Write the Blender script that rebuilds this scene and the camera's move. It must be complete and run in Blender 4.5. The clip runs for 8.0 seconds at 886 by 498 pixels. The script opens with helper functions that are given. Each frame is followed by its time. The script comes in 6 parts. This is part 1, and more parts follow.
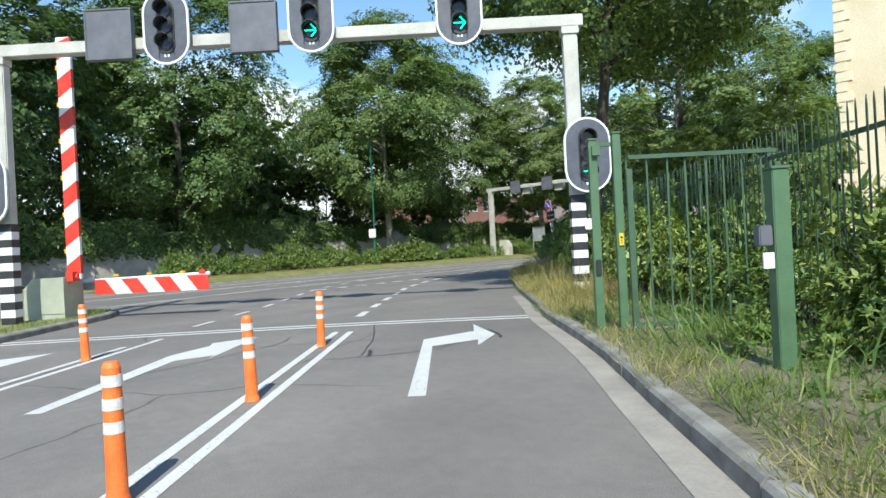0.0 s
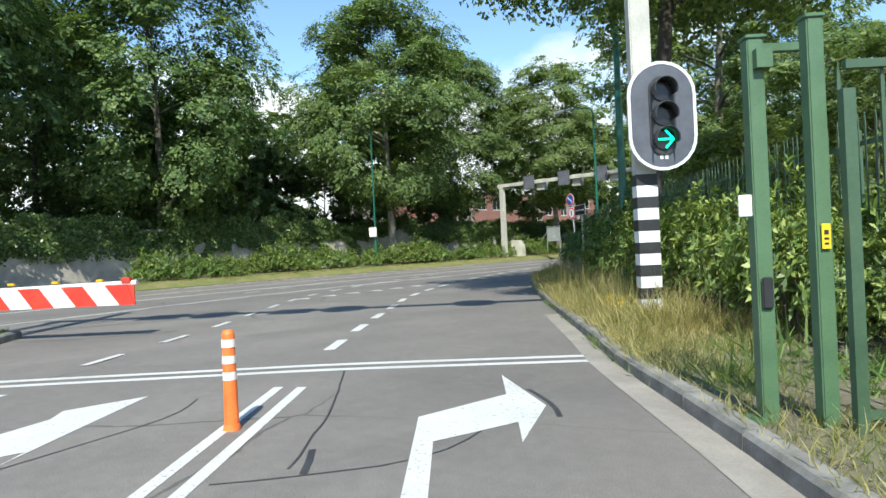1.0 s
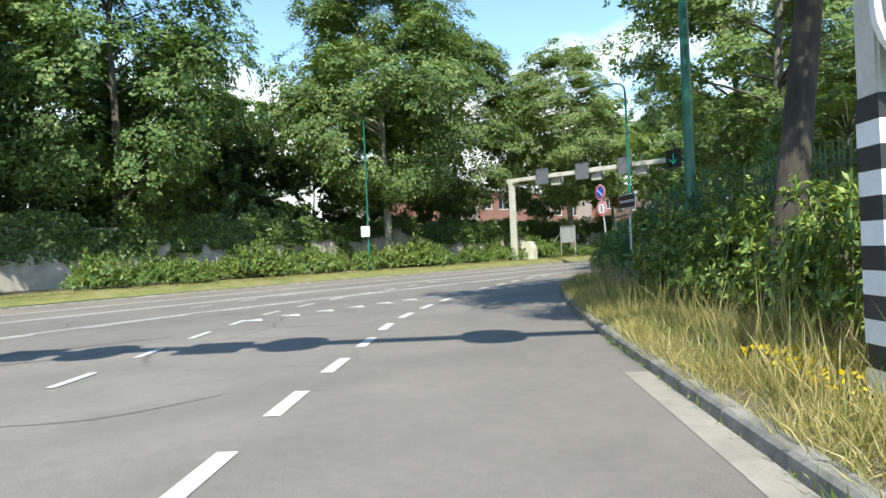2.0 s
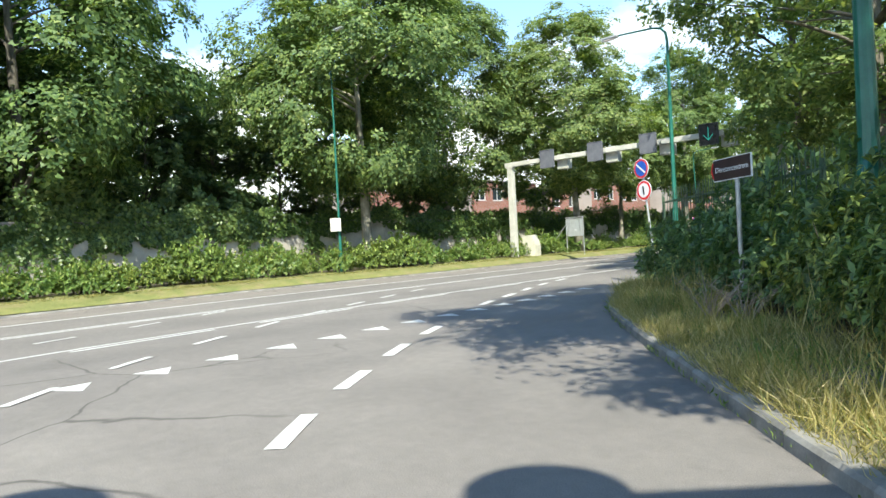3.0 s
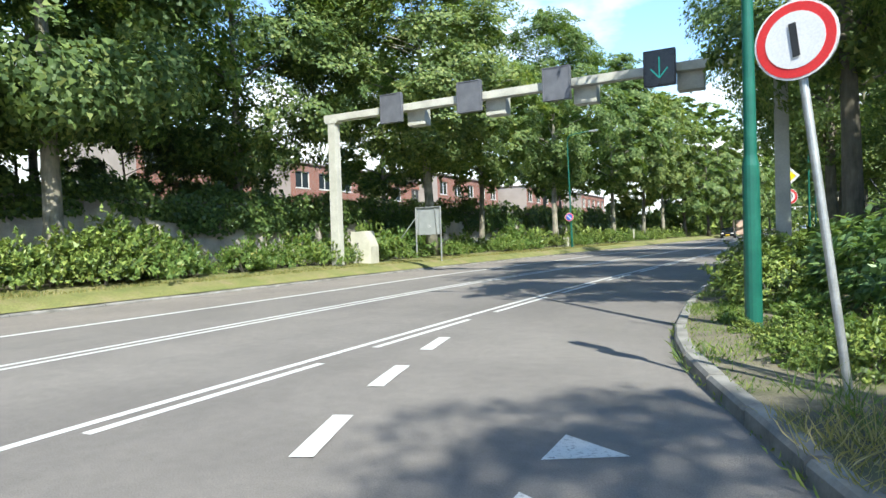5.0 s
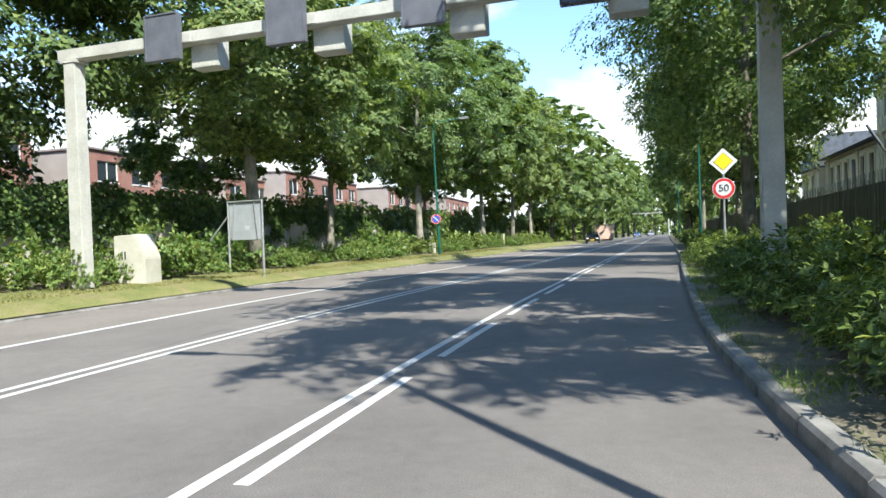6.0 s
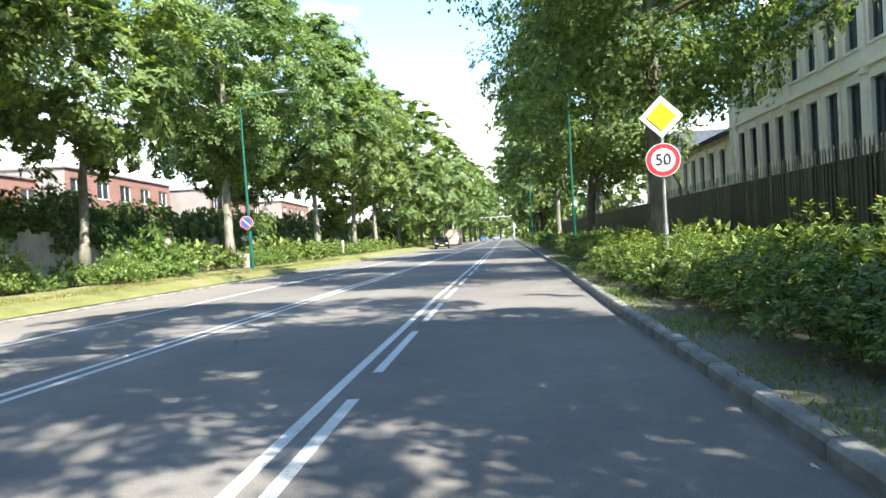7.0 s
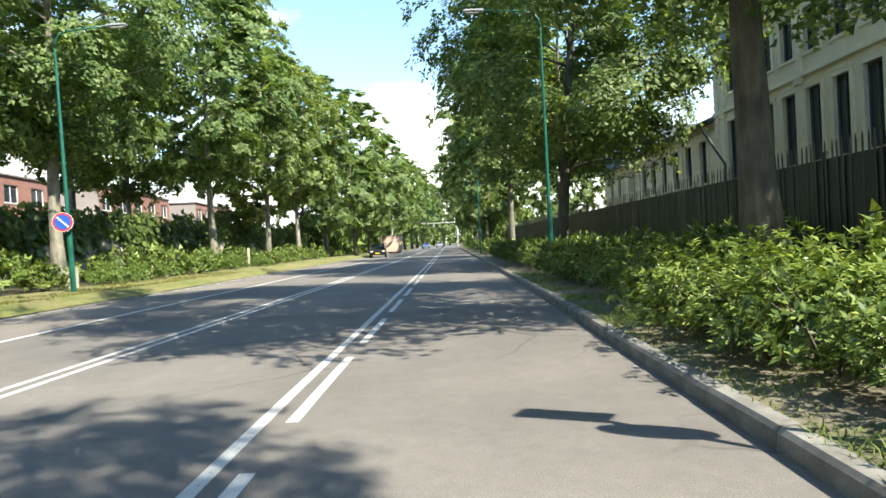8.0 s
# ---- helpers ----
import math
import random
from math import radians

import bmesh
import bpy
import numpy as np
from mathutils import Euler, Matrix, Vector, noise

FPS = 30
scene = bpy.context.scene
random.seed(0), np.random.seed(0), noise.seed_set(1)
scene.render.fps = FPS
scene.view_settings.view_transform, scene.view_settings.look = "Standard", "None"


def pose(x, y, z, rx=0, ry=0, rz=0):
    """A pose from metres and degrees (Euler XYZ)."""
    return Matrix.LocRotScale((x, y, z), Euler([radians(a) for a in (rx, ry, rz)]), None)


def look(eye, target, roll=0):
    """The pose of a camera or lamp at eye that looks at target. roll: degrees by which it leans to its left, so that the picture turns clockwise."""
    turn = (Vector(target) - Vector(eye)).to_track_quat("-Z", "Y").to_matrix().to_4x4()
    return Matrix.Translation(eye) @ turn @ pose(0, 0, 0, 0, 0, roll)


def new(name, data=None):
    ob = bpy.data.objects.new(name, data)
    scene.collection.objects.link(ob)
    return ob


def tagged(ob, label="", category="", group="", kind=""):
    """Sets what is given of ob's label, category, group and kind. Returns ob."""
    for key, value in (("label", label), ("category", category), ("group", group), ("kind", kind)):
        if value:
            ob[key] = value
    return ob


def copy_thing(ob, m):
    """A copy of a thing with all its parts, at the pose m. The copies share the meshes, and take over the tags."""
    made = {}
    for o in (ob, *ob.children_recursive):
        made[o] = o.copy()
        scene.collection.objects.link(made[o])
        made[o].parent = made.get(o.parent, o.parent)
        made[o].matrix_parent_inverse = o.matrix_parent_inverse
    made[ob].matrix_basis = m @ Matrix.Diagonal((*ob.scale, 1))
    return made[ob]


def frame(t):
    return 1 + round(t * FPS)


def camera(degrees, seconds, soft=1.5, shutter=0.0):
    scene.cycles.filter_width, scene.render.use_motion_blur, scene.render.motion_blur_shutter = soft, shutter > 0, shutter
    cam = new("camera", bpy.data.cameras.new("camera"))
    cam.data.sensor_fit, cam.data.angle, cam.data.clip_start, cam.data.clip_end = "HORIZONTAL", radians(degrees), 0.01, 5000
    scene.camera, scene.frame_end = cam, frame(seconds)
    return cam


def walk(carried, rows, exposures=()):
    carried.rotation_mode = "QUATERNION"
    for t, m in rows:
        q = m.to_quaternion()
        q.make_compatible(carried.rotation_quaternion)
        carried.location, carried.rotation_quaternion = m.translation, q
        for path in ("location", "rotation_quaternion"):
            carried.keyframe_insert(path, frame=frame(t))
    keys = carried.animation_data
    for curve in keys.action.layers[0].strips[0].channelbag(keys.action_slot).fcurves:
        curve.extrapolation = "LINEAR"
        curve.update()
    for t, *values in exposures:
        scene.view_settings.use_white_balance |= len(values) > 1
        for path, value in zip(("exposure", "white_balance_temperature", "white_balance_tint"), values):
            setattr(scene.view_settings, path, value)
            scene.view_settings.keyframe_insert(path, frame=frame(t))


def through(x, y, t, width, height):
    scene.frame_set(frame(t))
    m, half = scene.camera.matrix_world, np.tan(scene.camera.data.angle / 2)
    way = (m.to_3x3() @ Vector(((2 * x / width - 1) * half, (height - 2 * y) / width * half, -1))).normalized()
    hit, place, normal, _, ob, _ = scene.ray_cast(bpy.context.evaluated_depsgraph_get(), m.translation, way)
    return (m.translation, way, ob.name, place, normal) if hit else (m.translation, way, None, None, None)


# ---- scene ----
cam = camera(69.1, 8.0, soft=1.5)
PATH = [
    (0, (-0.09, 0.813, 1.291), (-1.469, 2.261, 1.287), -2.9),
    (0.5, (-1.409, 2.165, 1.297), (-2.799, 3.604, 1.295), -2.7),
    (1, (-2.926, 3.747, 1.321), (-4.321, 5.181, 1.318), -2.7),
    (1.5, (-4.611, 5.504, 1.357), (-6.009, 6.935, 1.354), -2.6),
    (1.7, (-5.331, 6.277, 1.362), (-6.733, 7.704, 1.364), -2.6),
    (2.8, (-10.105, 11.156, 1.416), (-11.5, 12.589, 1.407), -2.4),
    (3, (-10.977, 12.2, 1.472), (-12.357, 13.647, 1.453), -3.0),
    (3.5, (-13.34, 14.965, 1.431), (-14.661, 16.466, 1.398), -2.6),
    (4, (-15.551, 17.862, 1.37), (-16.781, 19.438, 1.322), -2.2),
    (4.2, (-16.354, 19.073, 1.363), (-17.544, 20.68, 1.313), -2.3),
    (5.3, (-20.191, 25.93, 1.306), (-21.068, 27.728, 1.273), -1.9),
    (5.5, (-20.756, 27.383, 1.291), (-21.563, 29.213, 1.257), -2.2),
    (6, (-21.853, 31.145, 1.284), (-22.441, 33.056, 1.252), -1.9),
    (6.5, (-22.544, 34.96, 1.273), (-22.888, 36.93, 1.24), -2.6),
    (6.7, (-22.676, 36.556, 1.278), (-22.926, 38.54, 1.242), -2.9),
    (7, (-22.777, 39.057, 1.265), (-22.905, 41.053, 1.233), -3.1),
    (7.2, (-22.787, 40.764, 1.261), (-22.858, 42.763, 1.234), -3.3),
    (7.5, (-22.751, 43.401, 1.266), (-22.77, 45.401, 1.24), -3.3),
    (7.8, (-22.691, 46.099, 1.272), (-22.664, 48.099, 1.248), -2.9),
    (8, (-22.59, 47.951, 1.259), (-22.54, 49.95, 1.239), -3.0),
]
EXPOSURES = [(0, 0.56, 6400, 2), (1.5, 0.82, 6600, 2), (3, 1.3, 6750, 2), (4.2, 1.32, 6650, 3), (5.5, 1.12, 6350, 4), (6.5, 1.5, 6350, 8), (7.1, 1.88, 6650, 6), (8, 1.42, 6950, 5)]
walk(cam, [(t, look(eye, target, roll)) for t, eye, target, roll in PATH], EXPOSURES)

# ---- light ----
SUN_EL, SUN_AZ = 47.0, 135.5
world = bpy.data.worlds.new("sky")
scene.world = world
world.use_nodes = True
wn, wl = world.node_tree.nodes, world.node_tree.links
wn.clear()
w_out = wn.new("ShaderNodeOutputWorld")
w_sky = wn.new("ShaderNodeTexSky")
w_sky.sky_type, w_sky.sun_disc = "NISHITA", False
w_sky.dust_density, w_sky.ozone_density = 0.1, 4.0
w_sky.sun_elevation, w_sky.sun_rotation = radians(SUN_EL), radians(SUN_AZ)
w_bg = wn.new("ShaderNodeBackground")
w_bg.inputs["Strength"].default_value = 0.165
w_cloud = wn.new("ShaderNodeBackground")
w_cloud.inputs["Color"].default_value = (0.93, 0.96, 1.0, 1)
w_cloud.inputs["Strength"].default_value = 0.85
w_mix = wn.new("ShaderNodeMixShader")
w_tc = wn.new("ShaderNodeTexCoord")
w_map = wn.new("ShaderNodeMapping")
w_map.inputs["Scale"].default_value = (1.0, 1.0, 2.2)
w_map.inputs["Location"].default_value = (0.35, 0.1, 0.0)
w_noise = wn.new("ShaderNodeTexNoise")
w_noise.inputs["Scale"].default_value = 2.3
w_noise.inputs["Detail"].default_value = 7.0
w_noise.inputs["Roughness"].default_value = 0.55
w_ramp = wn.new("ShaderNodeValToRGB")
w_ramp.color_ramp.elements[0].position = 0.53
w_ramp.color_ramp.elements[1].position = 0.68
w_sep = wn.new("ShaderNodeSeparateXYZ")
w_low = wn.new("ShaderNodeMapRange")
w_low.inputs["From Min"].default_value, w_low.inputs["From Max"].default_value = 0.02, 0.4
w_low.inputs["To Min"].default_value, w_low.inputs["To Max"].default_value = 0.32, -0.15
w_add = wn.new("ShaderNodeMath")
wl.new(w_tc.outputs["Generated"], w_sep.inputs[0])
wl.new(w_sep.outputs["Z"], w_low.inputs["Value"])
wl.new(w_noise.outputs["Fac"], w_add.inputs[0])
wl.new(w_low.outputs["Result"], w_add.inputs[1])
wl.new(w_tc.outputs["Generated"], w_map.inputs["Vector"])
wl.new(w_map.outputs["Vector"], w_noise.inputs["Vector"])
wl.new(w_add.outputs["Value"], w_ramp.inputs["Fac"])
wl.new(w_sky.outputs["Color"], w_bg.inputs["Color"])
wl.new(w_ramp.outputs["Color"], w_mix.inputs["Fac"])
wl.new(w_bg.outputs["Background"], w_mix.inputs[1])
wl.new(w_cloud.outputs["Background"], w_mix.inputs[2])
wl.new(w_mix.outputs["Shader"], w_out.inputs["Surface"])

sun = new("sun", bpy.data.lights.new("sun", "SUN"))
sun.data.energy, sun.data.angle, sun.data.color = 4.2, radians(0.53), (1.0, 0.96, 0.9)
sun.matrix_world = look((0.7 * 40, -0.714 * 40, 40 * math.tan(radians(SUN_EL))), (0, 0, 0))


# ---- materials ----
def lin(c):
    return (*c, 1.0)


def shades(nt, fac, stops):
    """A colour ramp over fac."""
    r = nt.nodes.new("ShaderNodeValToRGB")
    els = r.color_ramp.elements
    while len(els) < len(stops):
        els.new(0.5)
    for el, (p, c) in zip(els, stops):
        el.position, el.color = p, lin(c)
    nt.links.new(fac, r.inputs["Fac"])
    return r.outputs["Color"]


def noise_fac(nt, scale, detail=4.0, rough=0.55, stretch=None, kind="Object"):
    tc = nt.nodes.new("ShaderNodeTexCoord")
    n = nt.nodes.new("ShaderNodeTexNoise")
    n.inputs["Scale"].default_value, n.inputs["Detail"].default_value, n.inputs["Roughness"].default_value = scale, detail, rough
    if stretch:
        mp = nt.nodes.new("ShaderNodeMapping")
        mp.inputs["Scale"].default_value = stretch
        nt.links.new(tc.outputs[kind], mp.inputs["Vector"])
        nt.links.new(mp.outputs["Vector"], n.inputs["Vector"])
    else:
        nt.links.new(tc.outputs[kind], n.inputs["Vector"])
    return n.outputs["Fac"]


def blend(nt, fac, a, b, mode="MIX"):
    m = nt.nodes.new("ShaderNodeMix")
    m.data_type, m.blend_type = "RGBA", mode
    if isinstance(fac, (int, float)):
        m.inputs[0].default_value = fac
    else:
        nt.links.new(fac, m.inputs[0])
    for slot, v in ((6, a), (7, b)):
        if isinstance(v, tuple):
            m.inputs[slot].default_value = lin(v)
        else:
            nt.links.new(v, m.inputs[slot])
    return m.outputs[2]


def relief(nt, fac, strength, dist):
    b = nt.nodes.new("ShaderNodeBump")
    b.inputs["Strength"].default_value, b.inputs["Distance"].default_value = strength, dist
    nt.links.new(fac, b.inputs["Height"])
    return b.outputs["Normal"]


def material(name, rough=0.7, metal=0.0):
    m = bpy.data.materials.new(name)
    m.use_nodes = True
    nt = m.node_tree
    p = nt.nodes["Principled BSDF"]
    p.inputs["Roughness"].default_value, p.inputs["Metallic"].default_value = rough, metal
    return m, nt, p


def plain(name, dark, light, rough=0.6, metal=0.0, scale=6.0, fine=60.0, bump=0.1, dist=0.003, kind="Object"):
    """Paint, stone or metal with stains at one scale and grain at another."""
    m, nt, p = material(name, rough, metal)
    big = noise_fac(nt, scale, 5, 0.6, kind=kind)
    small = noise_fac(nt, fine, 3, 0.6, kind=kind)
    col = shades(nt, big, [(0.35, dark), (0.65, light)])
    g = shades(nt, small, [(0.3, (0.8, 0.8, 0.8)), (0.7, (1.08, 1.08, 1.08))])
    nt.links.new(blend(nt, 0.6, col, g, "MULTIPLY"), p.inputs["Base Color"])
    if bump:
        nt.links.new(relief(nt, small, bump, dist), p.inputs["Normal"])
    return m


def leafy(name, stops, gloss=0.45, through=0.4):
    """Leaf: colour by the leaf, some light passing through."""
    m, nt, p = material(name, gloss)
    p.inputs["Specular IOR Level"].default_value = 0.36
    geo = nt.nodes.new("ShaderNodeNewGeometry")
    info = nt.nodes.new("ShaderNodeObjectInfo")
    col = shades(nt, geo.outputs["Random Per Island"], stops)
    tint = shades(nt, info.outputs["Random"], [(0.0, (0.86, 0.92, 0.8)), (1.0, (1.12, 1.06, 0.95))])
    col = blend(nt, 1.0, col, tint, "MULTIPLY")
    nt.links.new(col, p.inputs["Base Color"])
    tr = nt.nodes.new("ShaderNodeBsdfTranslucent")
    nt.links.new(blend(nt, 1.0, col, (1.3, 1.3, 0.6), "MULTIPLY"), tr.inputs["Color"])
    mx = nt.nodes.new("ShaderNodeMixShader")
    mx.inputs["Fac"].default_value = through
    nt.links.new(p.outputs["BSDF"], mx.inputs[1])
    nt.links.new(tr.outputs["BSDF"], mx.inputs[2])
    nt.links.new(mx.outputs["Shader"], nt.nodes["Material Output"].inputs["Surface"])
    return m


def glow(name, color, strength):
    m, nt, p = material(name, 0.4)
    p.inputs["Base Color"].default_value = lin(color)
    p.inputs["Emission Color"].default_value = lin(color)
    p.inputs["Emission Strength"].default_value = strength
    return m


def asphalt_material(name="asphalt", tone=1.0, warm=1.0):
    m, nt, p = material(name, 0.88)
    wide = noise_fac(nt, 0.16, 4, 0.6)
    lanes = noise_fac(nt, 0.5, 4, 0.65)
    grain = noise_fac(nt, 110.0, 2, 0.7)
    vor = nt.nodes.new("ShaderNodeTexVoronoi")
    vor.inputs["Scale"].default_value = 85.0
    tc = nt.nodes.new("ShaderNodeTexCoord")
    nt.links.new(tc.outputs["Object"], vor.inputs["Vector"])
    base = shades(nt, wide, [(0.3, (0.163, 0.149, 0.136)), (0.5, (0.192, 0.175, 0.159)), (0.7, (0.215, 0.197, 0.178))])
    base = blend(nt, 1.0, base, (tone * warm, tone, tone / warm), "MULTIPLY")
    base = blend(nt, 0.6, base, shades(nt, lanes, [(0.35, (0.78, 0.78, 0.78)), (0.62, (1.08, 1.08, 1.07))]), "MULTIPLY")
    streak = noise_fac(nt, 0.55, 4, 0.6, (1.0, 0.07, 1.0))
    base = blend(nt, 0.5, base, shades(nt, streak, [(0.35, (0.84, 0.84, 0.84)), (0.65, (1.12, 1.11, 1.1))]), "MULTIPLY")
    blotch = noise_fac(nt, 7.0, 5, 0.7)
    base = blend(nt, 0.6, base, shades(nt, blotch, [(0.35, (0.84, 0.84, 0.84)), (0.65, (1.1, 1.1, 1.1))]), "MULTIPLY")
    # hairline cracks where the surface has aged
    cell = nt.nodes.new("ShaderNodeTexVoronoi")
    cell.feature = "DISTANCE_TO_EDGE"
    cell.inputs["Scale"].default_value = 0.34
    wob = nt.nodes.new("ShaderNodeTexNoise")
    wob.inputs["Scale"].default_value, wob.inputs["Detail"].default_value = 1.3, 6.0
    tco = nt.nodes.new("ShaderNodeTexCoord")
    nt.links.new(tco.outputs["Object"], wob.inputs["Vector"])
    nt.links.new(blend(nt, 0.35, tco.outputs["Object"], wob.outputs["Color"], "ADD"), cell.inputs["Vector"])
    line = shades(nt, cell.outputs["Distance"], [(0.0, (0.45, 0.45, 0.45)), (0.004, (0.6, 0.6, 0.6)), (0.009, (1, 1, 1))])
    where = shades(nt, noise_fac(nt, 0.13, 3, 0.5), [(0.52, (0, 0, 0)), (0.6, (1, 1, 1))])
    base = blend(nt, where, base, blend(nt, 1.0, base, line, "MULTIPLY"))
    base = blend(nt, 0.75, base, shades(nt, grain, [(0.3, (0.55, 0.55, 0.56)), (0.72, (1.4, 1.38, 1.34))]), "MULTIPLY")
    nt.links.new(base, p.inputs["Base Color"])
    nt.links.new(relief(nt, vor.outputs["Distance"], 0.35, 0.006), p.inputs["Normal"])
    return m


def paint_material(name, color, under):
    """Road paint, worn through to the asphalt in specks."""
    m, nt, p = material(name, 0.6)
    wear = noise_fac(nt, 28.0, 5, 0.75)
    large = noise_fac(nt, 1.1, 3, 0.6)
    flake = shades(nt, noise_fac(nt, 0.45, 4, 0.6), [(0.4, (0.86, 0.86, 0.86)), (0.7, (1.0, 1.0, 1.0))])
    wide = nt.nodes.new("ShaderNodeMath")
    wide.operation = "MULTIPLY"
    nt.links.new(wear, wide.inputs[0])
    nt.links.new(flake, wide.inputs[1])
    mask = shades(nt, wide.outputs["Value"], [(0.3, (0.1, 0.1, 0.1)), (0.4, (1, 1, 1))])
    col = blend(nt, 0.5, color, shades(nt, large, [(0.3, (0.72, 0.71, 0.68)), (0.7, (1, 1, 1))]), "MULTIPLY")
    nt.links.new(blend(nt, mask, under, col), p.inputs["Base Color"])
    nt.links.new(relief(nt, wear, 0.2, 0.003), p.inputs["Normal"])
    return m


def brick_material():
    m, nt, p = material("brick_wall", 0.85)
    tc = nt.nodes.new("ShaderNodeTexCoord")
    mp = nt.nodes.new("ShaderNodeMapping")
    mp.inputs["Rotation"].default_value = (radians(90), 0, radians(90))
    br = nt.nodes.new("ShaderNodeTexBrick")
    br.inputs["Scale"].default_value = 1.0
    br.inputs["Brick Width"].default_value, br.inputs["Row Height"].default_value = 0.22, 0.065
    br.inputs["Mortar Size"].default_value = 0.006
    br.inputs["Color1"].default_value, br.inputs["Color2"].default_value = lin((0.34, 0.145, 0.1)), lin((0.29, 0.115, 0.08))
    br.inputs["Mortar"].default_value = lin((0.34, 0.3, 0.27))
    nt.links.new(tc.outputs["Object"], mp.inputs["Vector"])
    nt.links.new(mp.outputs["Vector"], br.inputs["Vector"])
    st = shades(nt, noise_fac(nt, 0.6, 4), [(0.3, (0.8, 0.78, 0.76)), (0.7, (1.1, 1.08, 1.06))])
    nt.links.new(blend(nt, 0.8, br.outputs["Color"], st, "MULTIPLY"), p.inputs["Base Color"])
    return m


def soil_material(name, a, b, c):
    m, nt, p = material(name, 0.95)
    f1, f2 = noise_fac(nt, 0.9, 5, 0.65), noise_fac(nt, 22.0, 4, 0.7)
    col = shades(nt, f1, [(0.3, a), (0.5, b), (0.7, c)])
    col = blend(nt, 0.8, col, shades(nt, f2, [(0.3, (0.6, 0.6, 0.58)), (0.7, (1.25, 1.25, 1.2))]), "MULTIPLY")
    nt.links.new(col, p.inputs["Base Color"])
    nt.links.new(relief(nt, f2, 0.6, 0.03), p.inputs["Normal"])
    return m


def bark_material(name, a, b):
    m, nt, p = material(name, 0.9)
    f = noise_fac(nt, 9.0, 6, 0.7, (1, 1, 0.18))
    g = noise_fac(nt, 1.6, 4, 0.6)
    col = shades(nt, f, [(0.3, a), (0.7, b)])
    col = blend(nt, 0.7, col, shades(nt, g, [(0.35, (0.55, 0.6, 0.48)), (0.65, (1.5, 1.42, 1.3))]), "MULTIPLY")
    nt.links.new(col, p.inputs["Base Color"])
    nt.links.new(relief(nt, f, 0.9, 0.04), p.inputs["Normal"])
    return m


def glass_material(name, tint):
    m, nt, p = material(name, 0.06)
    p.inputs["Base Color"].default_value = lin(tint)
    p.inputs["Specular IOR Level"].default_value = 0.8
    nt.links.new(relief(nt, noise_fac(nt, 0.8, 2), 0.04, 0.05), p.inputs["Normal"])
    return m


ASPHALT = asphalt_material()
STRIP = asphalt_material("strip_asphalt", 1.16, 1.03)
SEAL = plain("bitumen_seal", (0.035, 0.035, 0.036), (0.06, 0.06, 0.06), 0.55, scale=2.0)
PAINT = paint_material("road_paint", (0.64, 0.63, 0.6), (0.17, 0.16, 0.15))
KERB = plain("kerb_concrete", (0.14, 0.132, 0.115), (0.3, 0.285, 0.255), 0.9, scale=2.5, fine=45, bump=0.3, dist=0.006)
GUTTER = plain("gutter_concrete", (0.25, 0.225, 0.195), (0.35, 0.315, 0.27), 0.9, scale=1.6, fine=40, bump=0.3, dist=0.006)
SAND = soil_material("sandy_verge", (0.09, 0.08, 0.052), (0.19, 0.165, 0.115), (0.12, 0.13, 0.05))
SOIL = soil_material("verge_soil", (0.05, 0.042, 0.028), (0.1, 0.085, 0.052), (0.075, 0.085, 0.032))
TURF = soil_material("turf", (0.12, 0.15, 0.04), (0.2, 0.2, 0.065), (0.27, 0.22, 0.12))
FIELD = soil_material("field", (0.06, 0.09, 0.03), (0.09, 0.11, 0.04), (0.12, 0.12, 0.05))
BARK = bark_material("bark", (0.05, 0.045, 0.038), (0.14, 0.125, 0.105))
# bark with the crown's shade put into its colour, for the exit-lane tree
SHADED_BARK = bark_material("shaded_bark", (0.025, 0.022, 0.018), (0.07, 0.06, 0.05))
GREY_BARK = bark_material("grey_bark", (0.09, 0.08, 0.066), (0.2, 0.18, 0.15))
TWIG = bark_material("dry_twig", (0.24, 0.19, 0.16), (0.42, 0.35, 0.3))
PALE_BARK = bark_material("pale_bark", (0.16, 0.15, 0.125), (0.34, 0.31, 0.26))
WHITE = plain("white_paint", (0.44, 0.43, 0.38), (0.58, 0.565, 0.51), 0.45, scale=1.5, fine=25, bump=0.05)
WORN_WHITE = plain("worn_white_paint", (0.44, 0.43, 0.37), (0.56, 0.55, 0.48), 0.5, scale=2.2, fine=20, bump=0.1)
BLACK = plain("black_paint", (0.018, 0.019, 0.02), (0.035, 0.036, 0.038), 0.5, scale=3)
SHIELD = plain("shield_grey", (0.07, 0.077, 0.095), (0.105, 0.113, 0.138), 0.5, scale=3, bump=0.03)
PANEL = plain("panel_grey", (0.1, 0.105, 0.12), (0.15, 0.155, 0.175), 0.5, scale=2, bump=0.04)
LENS = plain("dark_lens", (0.012, 0.012, 0.014), (0.025, 0.025, 0.028), 0.18, scale=8, bump=0)
RED = plain("signal_red_paint", (0.58, 0.035, 0.02), (0.72, 0.06, 0.035), 0.45, scale=3, bump=0.04)
ORANGE = plain("orange_plastic", (0.78, 0.15, 0.03), (0.92, 0.22, 0.045), 0.5, scale=6, bump=0.05)
BAND = plain("reflective_band", (0.62, 0.55, 0.5), (0.8, 0.77, 0.74), 0.4, scale=14, bump=0.04)
PALE_GREEN = plain("pale_green_paint", (0.05, 0.095, 0.055), (0.075, 0.13, 0.075), 0.45, scale=3, bump=0.06)
GREEN = plain("fence_green_paint", (0.075, 0.145, 0.075), (0.105, 0.19, 0.1), 0.45, scale=3, bump=0.06)
DARK_GREEN = plain("dark_fence_paint", (0.012, 0.02, 0.016), (0.022, 0.032, 0.027), 0.45, scale=2, bump=0.05)
